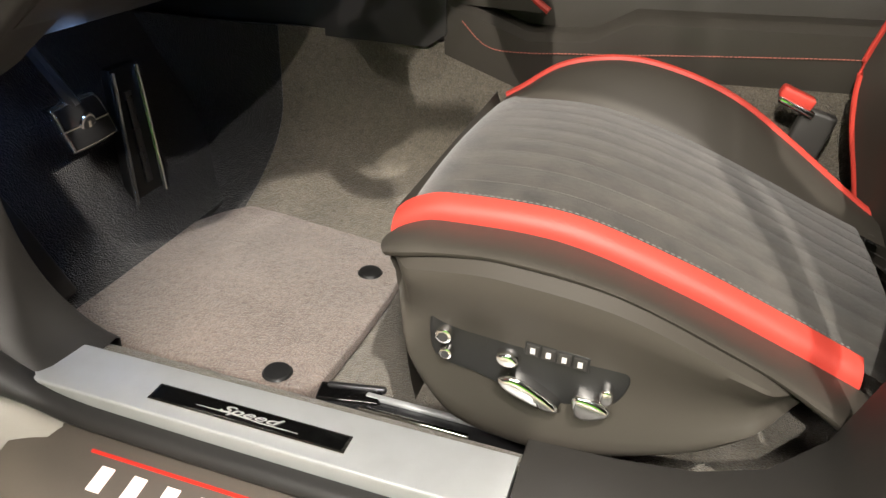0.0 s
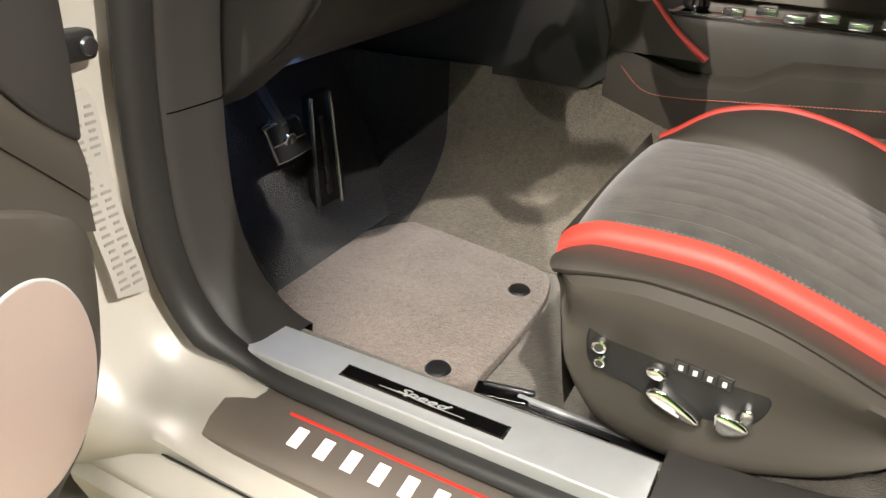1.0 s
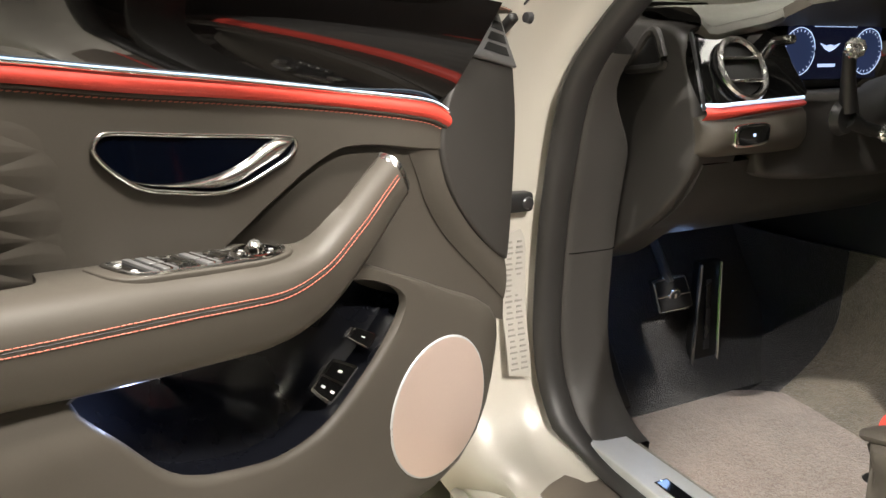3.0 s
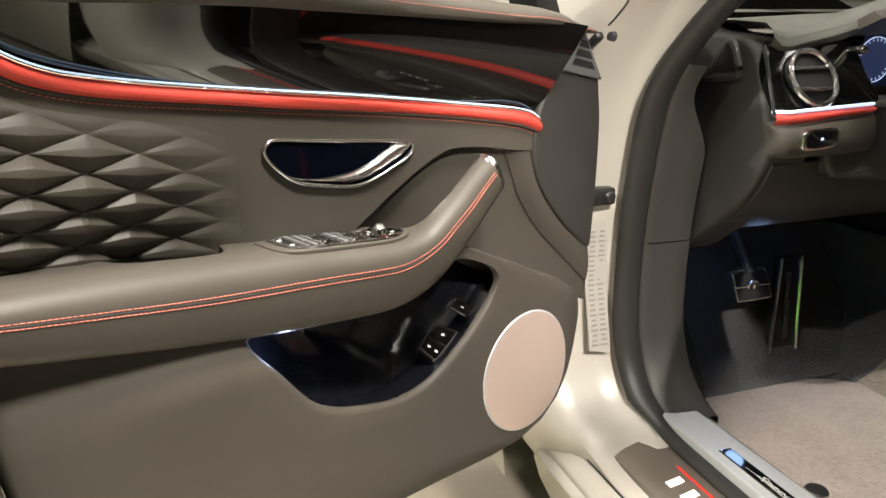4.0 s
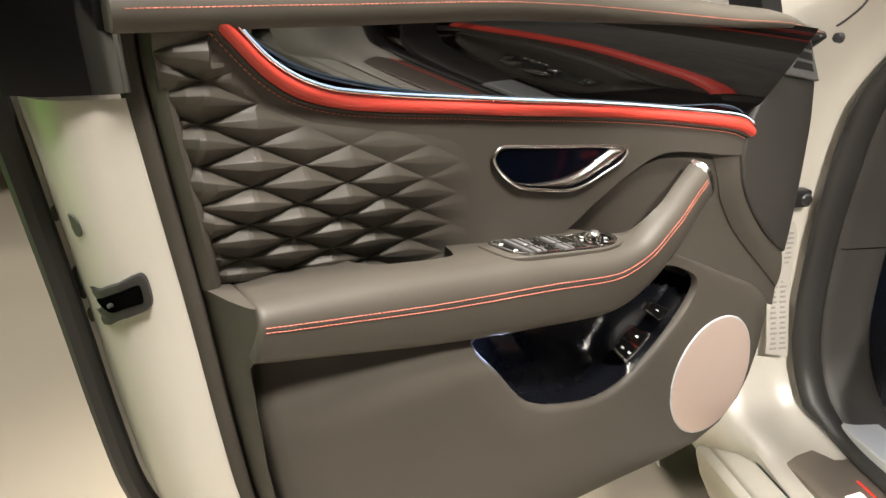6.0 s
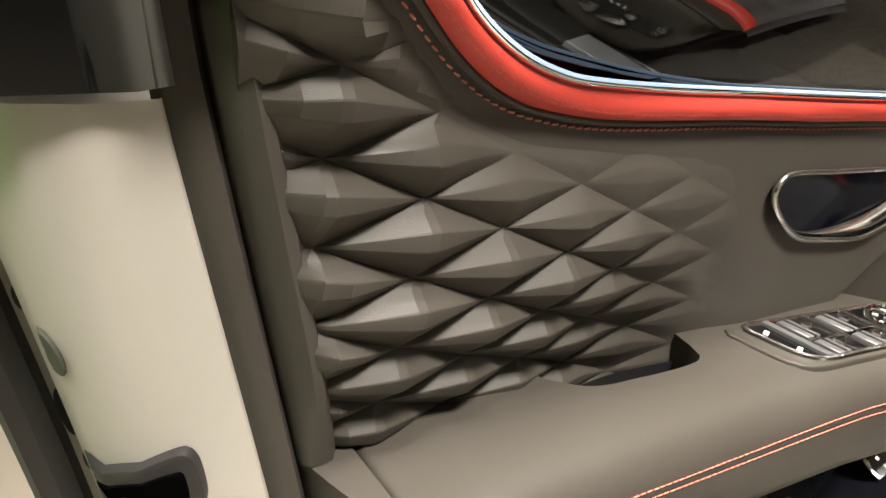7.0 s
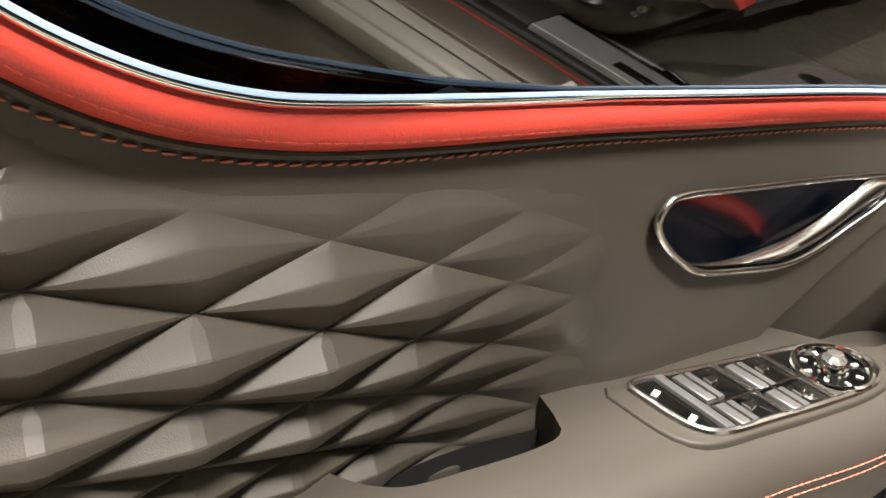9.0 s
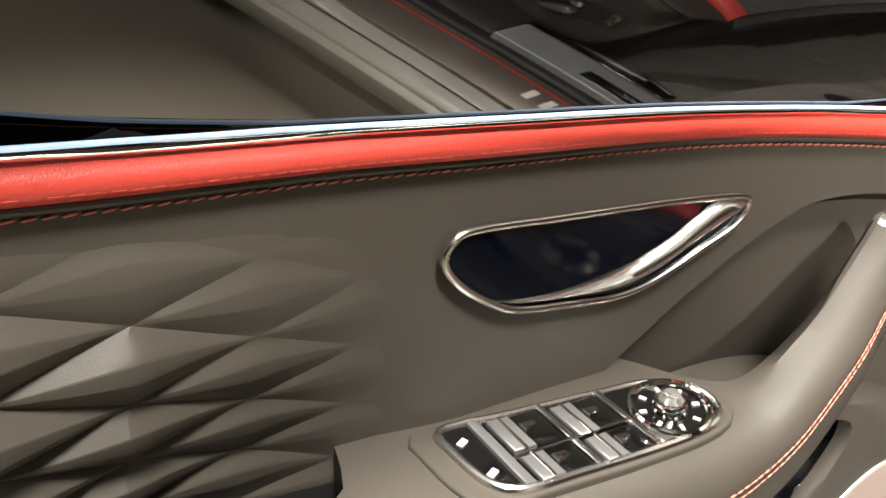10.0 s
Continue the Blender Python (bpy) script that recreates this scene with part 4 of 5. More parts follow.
# Front wing ahead of the door.
bm = surface(lambda x, z: (x, 0.385 - 0.03 * math.sin(math.pi * (z - 0.2) / 0.85), z), np.linspace(-1.9, -0.66, 14), np.linspace(0.20, 1.02, 12))
part("front_wing", bm, PAINT, body)
bm = surface(lambda x, s: (x, 0.385 + 0.75 * s, 1.02 + 0.05 * math.sin(1.5 * s)), np.linspace(-1.9, -0.62, 10), np.linspace(0, 2.4, 12))
part("bonnet", bm, PAINT, body)
part("check_strap", box((-0.552, 0.500, 0.800), (0.03, 0.055, 0.030), 0.006), BLACK, body, "black door check strap")
part("strap_bolt", cyl((-0.537, 0.515, 0.800), (1, 0, 0), 0.010, 0.009, 0.006, 12, 0.002), DARK_METAL, body)
lab = part("type_label", slab([(0.490, 0.52 + 0.225 * q / 14) for q in range(15)] + [(0.532, 0.755 - 0.245 * q / 14) for q in range(15)], 0, 0.0015, lambda a, b, h: (-0.5655 + 0.03 * step(0.66, 0.5, b) + h, a, b)), LABEL, body, "grey printed label with unreadable small print")
for k in range(24):
    for c in range(2):
        z = 0.528 + 0.0089 * k
        part("print_line", box((-0.5630 + 0.03 * step(0.66, 0.5, z), 0.502 + 0.018 * c, z), (0.0012, 0.013 - 0.005 * ((k * 7 + c * 3) % 3) / 2, 0.0034)), LABEL_INK, lab)


# ---- sill ----
plate_t = thing("sill_plate", "satin aluminium sill plate with a black badge inlay", "sill plate")
part("plate", slab([(-0.478, 0.588), (0.060, 0.588), (0.060, 0.662), (-0.478, 0.655)], 0.400, 0.4215, lambda a, b, h: (a, b, h), 0.003), SATIN, plate_t)
bad = part("badge", slab([(-0.315, 0.604), (-0.097, 0.604), (-0.097, 0.628), (-0.315, 0.628)], 0.420, 0.4235, lambda a, b, h: (a, b, h), 0.001, 2), CHROME, plate_t, "chrome-rimmed black inlay")
part("inlay", slab([(-0.312, 0.607), (-0.100, 0.607), (-0.100, 0.625), (-0.312, 0.625)], 0.422, 0.4242, lambda a, b, h: (a, b, h)), GLOSS, bad)
word = bpy.data.curves.new("script", "FONT")
word.body, word.size, word.shear, word.extrude = "Speed", 0.021, 0.45, 0.0004
word.align_x, word.align_y = "CENTER", "CENTER"
word_ob = bpy.data.objects.new("script", word)
scene.collection.objects.link(word_ob)
bpy.context.view_layer.update()
mesh = bpy.data.meshes.new_from_object(word_ob)
bpy.data.objects.remove(word_ob)
bm = bmesh.new()
bm.from_mesh(mesh)
bmesh.ops.transform(bm, matrix=Matrix.Translation((-0.206, 0.6165, 0.4250)) @ Matrix.Diagonal((1.25, 0.62, 1, 1)), verts=bm.verts[:])
part("script_mark", bm, PALE_INK, bad, "silver slanted script")
part("script_mark", tube([(-0.262, 0.6120, 0.4248), (-0.225, 0.6128, 0.4250), (-0.19, 0.6110, 0.4248), (-0.148, 0.6112, 0.4248)], (0.0003, 0.0007, 0.0006, 0.0003), 5), PALE_INK, bad, "silver underline")
tread = thing("tread_plate", "dark tread plate with lit white characters and a red line", "tread plate")
part("plate", slab([(-0.474, 0.578), (-0.450, 0.500), (-0.4465, 0.4925), (-0.438, 0.487), (0.40, 0.487), (0.40, 0.578)], 0.355, 0.3735, lambda a, b, h: (a, b, h + 0.0015 + 0.2 * (b - 0.53)), 0.002), TREAD, tread)
for k in range(7):
    x = -0.323 + 0.0375 * k
    part("lit_mark", slab([(x - 0.0075, 0.520), (x + 0.0075, 0.520), (x + 0.0075, 0.546), (x - 0.0075, 0.546)], 0.3730, 0.3763, lambda a, b, h: (a, b, h + 0.2 * (b - 0.53)), 0.001, 2), LIT_WHITE, tread, "lit white plain block")
part("red_line", tube([(-0.352, 0.5575, 0.3808), (0.38, 0.5575, 0.3808)], 0.0022, 6), LIT_RED, tread, "thin lit red line")
# Dark trim that closes the sill behind the plate and climbs the B-pillar.
bm = loft([[(x, y, z0 + dz) for y, dz in ((0.585, -0.03), (0.585, 0.0), (0.60, 0.010), (0.65, 0.012), (0.69, 0.004), (0.70, -0.06))] for x, z0 in ((0.063, 0.414), (0.15, 0.418), (0.22, 0.428), (0.275, 0.452), (0.312, 0.50), (0.335, 0.58), (0.355, 0.75), (0.375, 1.0), (0.375, 1.3))], True, True)
part("rear_pillar_trim", bm, TRIM, body, "dark plastic pillar and sill trim")

# ---- footwell ----
def carpet_z(x, y):
    return 0.324 + 0.094 * step(0.765, 0.655, y) + 2.2 * max(0.0, -0.58 - x) ** 1.5


bm = surface(lambda x, y: (x, y, carpet_z(x, y)), np.linspace(-0.592, 1.2, 80), np.linspace(0.652, 2.12, 90))
tagged(part("carpet", thicken(bm, 0.02), CARPET), "grey-beige deep pile car floor carpet", "carpet", kind="structure")
# Toe board in near-black pile: the shade under the dashboard is its colour.
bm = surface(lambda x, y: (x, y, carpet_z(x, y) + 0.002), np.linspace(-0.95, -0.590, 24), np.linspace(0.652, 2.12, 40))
part("toe_board", thicken(bm, 0.02), TOE_SHADE, body, "toe board pile blackened for the shade behind the pedals")
matt = thing("floor_mat", "mauve-grey pile floor mat held by round black clips", "floor mat")
mo = curve([(-0.625, 0.77), (-0.62, 0.95), (-0.60, 1.03), (-0.54, 1.135), (-0.50, 1.145), (-0.36, 1.125), (-0.25, 1.105), (-0.212, 1.07), (-0.198, 0.98), (-0.203, 0.80), (-0.21, 0.752), (-0.24, 0.742), (-0.45, 0.742), (-0.58, 0.748)], 90, True)
part("mat_cloth", slab(mo, 0.330, 0.3465, lambda a, b, h: (a, b, h + 0.0015 * noise.noise(Vector((a * 40, b * 40, 0)))), 0.004), MAT_PILE, matt)
for a, b in ((-0.262, 0.763), (-0.247, 1.017)):
    part("clip", cyl((a, b, 0.3455), (0, 0, 1), 0.019, 0.017, 0.006, 24, 0.002), BLACK, matt, "round black mat clip")
# Firewall, kick panel and tunnel side.
part("firewall", slab([(0.56, 0.30), (2.2, 0.30), (2.2, 1.05), (0.56, 1.05)], -0.97, -0.87, lambda a, b, h: (h, a, b)), BLACK, body)
part("inner_sill", box((-0.76, 0.66, 0.55), (0.26, 0.05, 0.50), 0.01), TRIM, body)
def tunnel(x, z):
    return (x, 1.335 - 0.20 * max(0.0, (0.50 - z) / 0.185) ** 2.2 - 0.05 * step(-0.35, -0.75, x), z)


part("tunnel_carpet", thicken(surface(tunnel, np.linspace(-0.545, 0.6, 26), np.linspace(0.317, 0.625, 24)), 0.01), CARPET, body, "carpeted tunnel side")
# Forward tunnel carpet coloured black for the footwell shade.
part("tunnel_shade", thicken(surface(lambda x, z: (x, tunnel(x, z)[1] - 0.003, z), np.linspace(-0.95, -0.542, 12), np.linspace(0.317, 0.625, 24)), 0.01), TOE_SHADE, body, "tunnel carpet blackened for the shade beside the pedals")
# Unseen closing panels, added to keep hall light out of the cabin.
part("passenger_flank", slab([(-0.95, 0.28), (1.25, 0.28), (1.25, 1.04), (-0.95, 1.04)], 2.14, 2.19, lambda a, b, h: (a, h, b)), PAINT, body)
part("rear_light_block", slab([(0.66, 0.28), (2.14, 0.28), (2.14, 1.46), (0.72, 1.46)], 1.20, 1.25, lambda a, b, h: (h, a, b)), BLACK, body)
part("rear_inner_side", slab([(0.46, 0.28), (1.20, 0.28), (1.20, 1.04), (0.46, 1.04)], 0.60, 0.64, lambda a, b, h: (a, h, b)), TRIM, body)
rest = thing("footrest", "dark teal-grey carpeted footrest beside the pedals", "footrest")
part("pad", box((-0.66, 0.755, 0.46), (0.02, 0.09, 0.24), 0.008, (0, -35, 0)), RUBBER, rest)

# Pedals.
ped = thing("brake_pedal", "chrome-edged black brake pedal with a round emblem", "pedal")
po = curve([(0.902, 0.570), (0.905, 0.578), (0.975, 0.580), (0.990, 0.574), (0.998, 0.525), (0.992, 0.517), (0.915, 0.515), (0.906, 0.520)], 40, True)
tilt = lambda a, b, h: (-0.66 + 0.35 * (0.55 - b) + h, a, b)
part("pad", slab(po, -0.014, 0.0, tilt, 0.004), CRYSTAL, ped, "chrome pedal rim")
pc = po.mean(0)
part("pad_face", slab([pc + (q - pc) * 0.90 for q in po], -0.002, 0.0022, tilt, 0.002), BLACK, ped)
part("pad_bar", box(tilt(pc[0], pc[1], 0.003), (0.003, 0.086, 0.0035), 0.001), CHROME, ped)
em = part("emblem", cyl(tilt(pc[0], pc[1], 0.001), (1, 0, -0.2), 0.0155, 0.0145, 0.004, 24, 0.001), CHROME, ped, "round chrome emblem")
part("emblem_face", cyl(tilt(pc[0], pc[1], 0.0045), (1, 0, -0.2), 0.0105, 0.0105, 0.0015, 20), BLACK, em)
part("emblem_mark", box(tilt(pc[0], pc[1], 0.0062), (0.001, 0.005, 0.012), 0.0), CHROME, em)
part("arm", tube([(-0.67, 0.945, 0.57), (-0.72, 0.930, 0.66), (-0.80, 0.925, 0.78)], 0.011, 8), DARK_METAL, ped)
acc = thing("accelerator_pedal", "long black accelerator pedal with two chrome rails", "pedal")
def at_(a, b, h):
    return (-0.650 - 0.20 * (b - 0.39) + h, a + 0.21 * (b - 0.39), b)


part("pad", slab([(1.002, 0.592), (1.064, 0.592), (1.080, 0.383), (1.004, 0.383)], -0.016, 0.0, at_, 0.003), BLACK, acc)
part("rail", tube([at_(1.005, 0.588, 0.003), at_(1.006, 0.386, 0.003)], 0.0040, 8), CRYSTAL, acc)
part("rail", tube([at_(1.060, 0.588, 0.003), at_(1.076, 0.384, 0.003)], 0.0040, 8), CRYSTAL, acc)
part("insert", slab([(1.024, 0.555), (1.038, 0.555), (1.050, 0.413), (1.036, 0.413)], -0.001, 0.004, at_, 0.001, 2), DARK_METAL, acc, "ribbed grey insert")

# Seat rail.
rail = thing("seat_rail", "bright metal seat rail on the carpet", "seat rail")
part("track", box((-0.04, 0.735, 0.352), (0.30, 0.036, 0.024), 0.004), DARK_METAL, rail)
part("bright_edge", box((-0.07, 0.722, 0.366), (0.13, 0.006, 0.007), 0.002), CHROME, rail)
part("bright_edge", box((-0.06, 0.745, 0.366), (0.15, 0.008, 0.006), 0.002), SATIN, rail)
part("end_cap", box((-0.155, 0.742, 0.362), (0.075, 0.030, 0.012), 0.004, (0, 0, 12)), GLOSS, rail, "black ribbed rail cover")
part("end_cap", box((-0.150, 0.752, 0.367), (0.070, 0.008, 0.008), 0.003, (0, 0, 12)), DARK_METAL, rail)

# ---- driver's seat ----
seat = thing("driver_seat", "dark leather and suede driver's seat with red piping", "car seat")
sz = smooth_fn([(-0.13, 0.545), (-0.115, 0.575), (-0.09, 0.598), (-0.05, 0.610), (0.05, 0.612), (0.165, 0.585), (0.275, 0.545), (0.35, 0.515), (0.46, 0.475), (0.6, 0.44)])
strip_hi = smooth_fn([(-0.13, 0.570), (-0.115, 0.596), (-0.09, 0.612), (-0.055, 0.620), (0.058, 0.6205), (0.167, 0.593), (0.276, 0.554), (0.325, 0.535), (0.40, 0.505)])
xs = np.linspace(-0.125, 0.40, 60)
bm = surface(lambda x, y: (x, y, sz(x) + 0.012 * math.sin(math.pi * (y - 0.78) / 0.38) + 0.0010 * abs(math.sin((y - 0.797) * 81.6)) ** 0.5 * step(-0.08, 0.0, x)), xs, np.linspace(0.782, 1.165, 110))
part("cushion", bm, SUEDE, seat, "dark suede seat centre with fine ribs", angle=60)
for k in range(9):
    y = 0.835 + k * 0.0385
    part("stitching", stitches([(x, y, sz(x) + 0.012 * math.sin(math.pi * (y - 0.78) / 0.38) + 0.001) for x in np.linspace(-0.07, 0.43, 60)], 0.003, 0.002, 0.0004), GREY_THREAD, seat)
bm = surface(lambda x, s: (x, 0.776 + 0.010 * s, strip_hi(x) - 0.023 * (1 - s) + 0.0), np.linspace(-0.118, 0.335, 50), np.linspace(0, 1, 5))
rows = []
for s in np.linspace(0, 1, 7):
    rows.append([(x + 0.002, 0.770 + 0.020 * s - 0.006 * math.sin(math.pi * s), strip_hi(x) - 0.024 * (1 - s) + 0.003 * math.sin(math.pi * s)) for x in np.linspace(-0.118, 0.345, 50)])
bm.free()
part("red_strip", loft(rows, False, False), RED, seat, "padded red leather strip")
# Outer bolster between strip and side shell.
crease = smooth_fn([(-0.12, 0.566), (-0.10, 0.577), (-0.083, 0.586), (-0.03, 0.598), (0.024, 0.602), (0.124, 0.591), (0.224, 0.556), (0.269, 0.536), (0.32, 0.505), (0.42, 0.44)])
foot = smooth_fn([(-0.099, 0.572), (-0.092, 0.555), (-0.086, 0.53), (-0.076, 0.495), (-0.064, 0.464), (-0.045, 0.43), (-0.019, 0.402), (0.03, 0.388), (0.101, 0.389), (0.203, 0.431), (0.269, 0.486), (0.31, 0.505)])
rows = []
for s in np.linspace(0, 1, 13):
    row = []
    for x in np.linspace(float(np.interp(s, (0, 0.3, 0.6, 1.0), (-0.096, -0.101, -0.108, -0.117))), 0.40, 60):
        z0, z1 = crease(x), strip_hi(x) - 0.022
        y = float(np.interp(s, (0, 0.1, 0.25, 0.45, 0.65, 0.85, 1.0), (0.704, 0.699, 0.698, 0.705, 0.723, 0.749, 0.770)))
        row.append((x, y + 0.022 * step(-0.075, -0.118, x) * (1 - s), z0 + (z1 - z0) * s + 0.010 * math.sin(math.pi * s)))
    rows.append(row)
part("bolster", loft(rows, False, False), LEATHER, seat)
part("stitching", stitches([(x, 0.7665, strip_hi(x) - 0.0275) for x in np.linspace(-0.04, 0.33, 60)], 0.004, 0.0025, 0.0007), GREY_THREAD, seat)
part("stitching", stitches([(x + 0.002, 0.7925, strip_hi(x) + 0.0006) for x in np.linspace(-0.06, 0.335, 60)], 0.004, 0.0025, 0.0007), GREY_THREAD, seat)
# Cushion front.
rows = []
for s in np.linspace(0, 1, 8):
    rows.append([(-0.117 + 0.03 * min(1, 2 * s) + 0.02 * s * s, y, 0.592 - 0.19 * s) for y in np.linspace(0.785 - 0.065 * min(1, 2 * s), 1.21, 20)])
part("cushion_front", loft(rows, False, False), LEATHER, seat)
# Side shell with the seat controls.
def shell_at(a, b, h):
    return (a, 0.718 - h, b)


rows = []
for s in (0, 0.02, 0.05, 0.09, 0.14, 0.20, 0.28, 0.4, 0.55, 0.7, 0.82, 0.91, 0.96, 0.99, 1.0):
    row = []
    for x in np.linspace(-0.098, 0.305, 70):
        y = float(np.interp(s, (0, 0.02, 0.05, 0.09, 0.14, 0.20, 0.28, 0.4, 0.58, 0.76, 0.90, 0.96, 1.0), (0.730, 0.712, 0.702, 0.696, 0.6935, 0.6945, 0.698, 0.7025, 0.7025, 0.692, 0.6845, 0.687, 0.7000)))
        row.append((x, y + 0.030 * step(-0.066, -0.094, x) + 0.05 * step(0.25, 0.31, x), foot(x) + (crease(x) + 0.002 - foot(x)) * s))
    rows.append(row)
part("side_shell", loft(rows, False, False), LEATHER, seat, "dark leather side shell")
hollow = curve([(-0.046, 0.536), (-0.03, 0.5385), (0.0, 0.536), (0.06, 0.536), (0.115, 0.532), (0.141, 0.519), (0.145, 0.500), (0.131, 0.475), (0.09, 0.464), (0.05, 0.464), (0.0, 0.477), (-0.036, 0.485), (-0.046, 0.505)], 70, True)
panel = part("control_panel", slab(hollow, 0.012, 0.0185, shell_at, 0.002), BLACK, seat, "dark control panel")
part("panel_seam", tube([shell_at(a, b, 0.0175) for a, b in curve([(-0.042, 0.539), (0.005, 0.532), (0.007, 0.483), (-0.036, 0.489)], 40, True)], 0.0012, 5, True), RUBBER, panel)
for a, b, r in ((-0.031, 0.517, 0.0095), (-0.028, 0.497, 0.0075)):
    kb = part("control_knob", cyl(shell_at(a, b, 0.017), (0, -1, 0), r, r * 0.9, 0.010, 20, 0.002), CHROME, panel, "round chrome knob")
    part("knob_face", cyl(shell_at(a, b, 0.0265), (0, -1, 0), r * 0.6, r * 0.55, 0.0012, 8), DARK_METAL, kb)
bt = part("memory_buttons", slab([(0.047, 0.531), (0.108, 0.526), (0.1075, 0.510), (0.0465, 0.515)][::-1], 0.017, 0.021, shell_at, 0.001), BLACK, panel)
for k in range(4):
    a, b = 0.055 + 0.0148 * k, 0.5222 - 0.0012 * k
    key = part("button", slab([(a - 0.0062, b - 0.0060), (a + 0.0062, b - 0.0065), (a + 0.0062, b + 0.0060), (a - 0.0062, b + 0.0065)], 0.02, 0.0235, shell_at, 0.001, 2), TRIM, bt)
    part("mark", box(shell_at(a, b, 0.0238), (0.0045, 0.0008, 0.006)), WHITE_PRINT, bt)
part("lumbar_switch", slab(curve([(0.022, 0.512), (0.034, 0.515), (0.045, 0.507), (0.036, 0.499), (0.024, 0.502)], 24, True), 0.017, 0.030, shell_at, 0.004), CHROME, panel, "chrome lumbar switch")
part("slide_switch", slab(curve([(0.026, 0.487), (0.045, 0.491), (0.082, 0.472), (0.086, 0.462), (0.066, 0.462), (0.034, 0.474)], 30, True), 0.017, 0.034, shell_at, 0.005), CHROME, panel, "chrome cushion switch")
part("recline_switch", slab(curve([(0.098, 0.486), (0.112, 0.488), (0.133, 0.480), (0.131, 0.470), (0.112, 0.461), (0.100, 0.466)], 30, True), 0.017, 0.034, shell_at, 0.005), CHROME, panel, "chrome backrest switch")
part("recline_tip", slab(curve([(0.122, 0.500), (0.132, 0.500), (0.133, 0.486), (0.123, 0.484)], 20, True), 0.017, 0.032, shell_at, 0.003), CHROME, panel)
# Inner bolster with its red piping.
far = smooth_fn([(-0.12, 0.575), (-0.08, 0.602), (-0.02, 0.645), (0.06, 0.664), (0.137, 0.656), (0.22, 0.628), (0.305, 0.576), (0.43, 0.493), (0.5, 0.47)])
rows = []
for s in np.linspace(0, 1, 9):
    rows.append([(x, 1.13 + 0.075 * s, sz(x) + (far(x) - sz(x)) * math.sin(0.5 * math.pi * s)) for x in np.linspace(-0.10, 0.44, 50)])
part("bolster", loft(rows, False, False), LEATHER, seat)
part("red_piping", tube([(x, 1.207, far(x)) for x in np.linspace(-0.10, 0.44, 60)], 0.006, 8), RED, seat, "red leather piping")
rows = [[(x, 1.210 + 0.03 * s, far(x) - 0.25 * s) for x in np.linspace(-0.10, 0.44, 30)] for s in (0, 0.3, 0.7, 1)]
part("inner_side", loft(rows, False, False), LEATHER, seat)
# Backrest.
edge_x = smooth_fn([(0.40, 0.45), (0.44, 0.432), (0.534, 0.402), (0.612, 0.376), (0.68, 0.366), (0.732, 0.374), (0.90, 0.42), (1.16, 0.52), (1.20, 0.54)])
rows = []
for s in np.linspace(0, 1, 20):
    z = 0.42 + 0.74 * s
    x0 = edge_x(z)
    rows.append([(x0 + 0.055 * (1 - abs(w) ** 3), 0.975 + 0.255 * w * (1 - 0.12 * s * s), z) for w in np.linspace(-1, 1, 24)] +
                [(x0 + 0.17, 0.975 + 0.24 * w, z) for w in np.linspace(1, -1, 12)])
part("backrest", loft(rows, True, True), LEATHER, seat)
for q in (-1, 1):
    part("red_piping", tube([(edge_x(z) - 0.001, 0.975 + q * 0.256 * (1 - 0.12 * ((z - 0.42) / 0.74) ** 2), z) for z in np.linspace(0.44, 1.15, 40)], 0.004, 8), RED, seat)

# Belt buckle.
buck = thing("belt_buckle", "black seat belt buckle with a red release button", "belt buckle")
part("stalk", box((0.325, 1.27, 0.53), (0.05, 0.022, 0.16), 0.006, (0, 12, 0)), TRIM, buck)
part("button", box((0.305, 1.268, 0.625), (0.050, 0.024, 0.018), 0.005, (0, 20, 0)), RED, buck, "red release button")
part("buckle_rim", box((0.306, 1.268, 0.613), (0.055, 0.028, 0.010), 0.003, (0, 20, 0)), CHROME, buck)

# ---- centre console ----
console = thing("centre_console", "dark leather centre console with red stitching and chrome trim", "console")
bm = loft([[(x, y, z0 + dz) for y, dz in ((1.325, -0.095), (1.318, -0.06), (1.322, -0.012), (1.335, 0.0), (1.52, 0.004), (1.66, 0.0), (1.68, -0.35))] for x, z0 in ((-0.24, 0.70), (-0.21, 0.69), (-0.10, 0.655), (0.0, 0.665), (0.06, 0.70), (0.5, 0.725), (1.0, 0.725))], True, True)
part("body", bm, LEATHER, console)
part("stitching", stitches([(x, 1.3165, z) for x, z in curve([(-0.21, 0.665), (-0.165, 0.628), (-0.10, 0.626), (0.0, 0.636), (0.40, 0.676), (0.8, 0.70)], 60)], 0.005, 0.001, 0.0009), THREAD, console)
part("side_cover", slab([(-0.95, 0.605), (-0.27, 0.615), (-0.235, 0.64), (-0.24, 0.72), (-0.32, 0.94), (-0.95, 0.94)], 1.316, 1.36, lambda a, b, h: (a, h, b), 0.004), TRIM, console, "dark console side below the dashboard")
part("upper_body", loft([[(x, 1.375, 0.66), (x, 1.378, 0.735), (x, 1.385, 0.748), (x, 1.64, 0.748), (x, 1.65, 0.66)] for x in (-0.26, 0.1, 0.5, 0.9)], True, True), LEATHER, console)
part("chrome_edge", tube([(x, 1.388, z) for x, z in ((-0.20, 0.755), (-0.1, 0.753), (0.1, 0.751), (0.45, 0.751))], 0.004, 6), CHROME, console)
part("top_tray", box((0.12, 1.51, 0.746), (0.66, 0.23, 0.016), 0.005), GLOSS, console, "gloss black console top")
part("red_edge", tube(curve([(-0.24, 1.345, 0.87), (-0.18, 1.342, 0.78), (-0.127, 1.338, 0.727), (-0.073, 1.334, 0.691)], 24), 0.006, 8), RED, console)
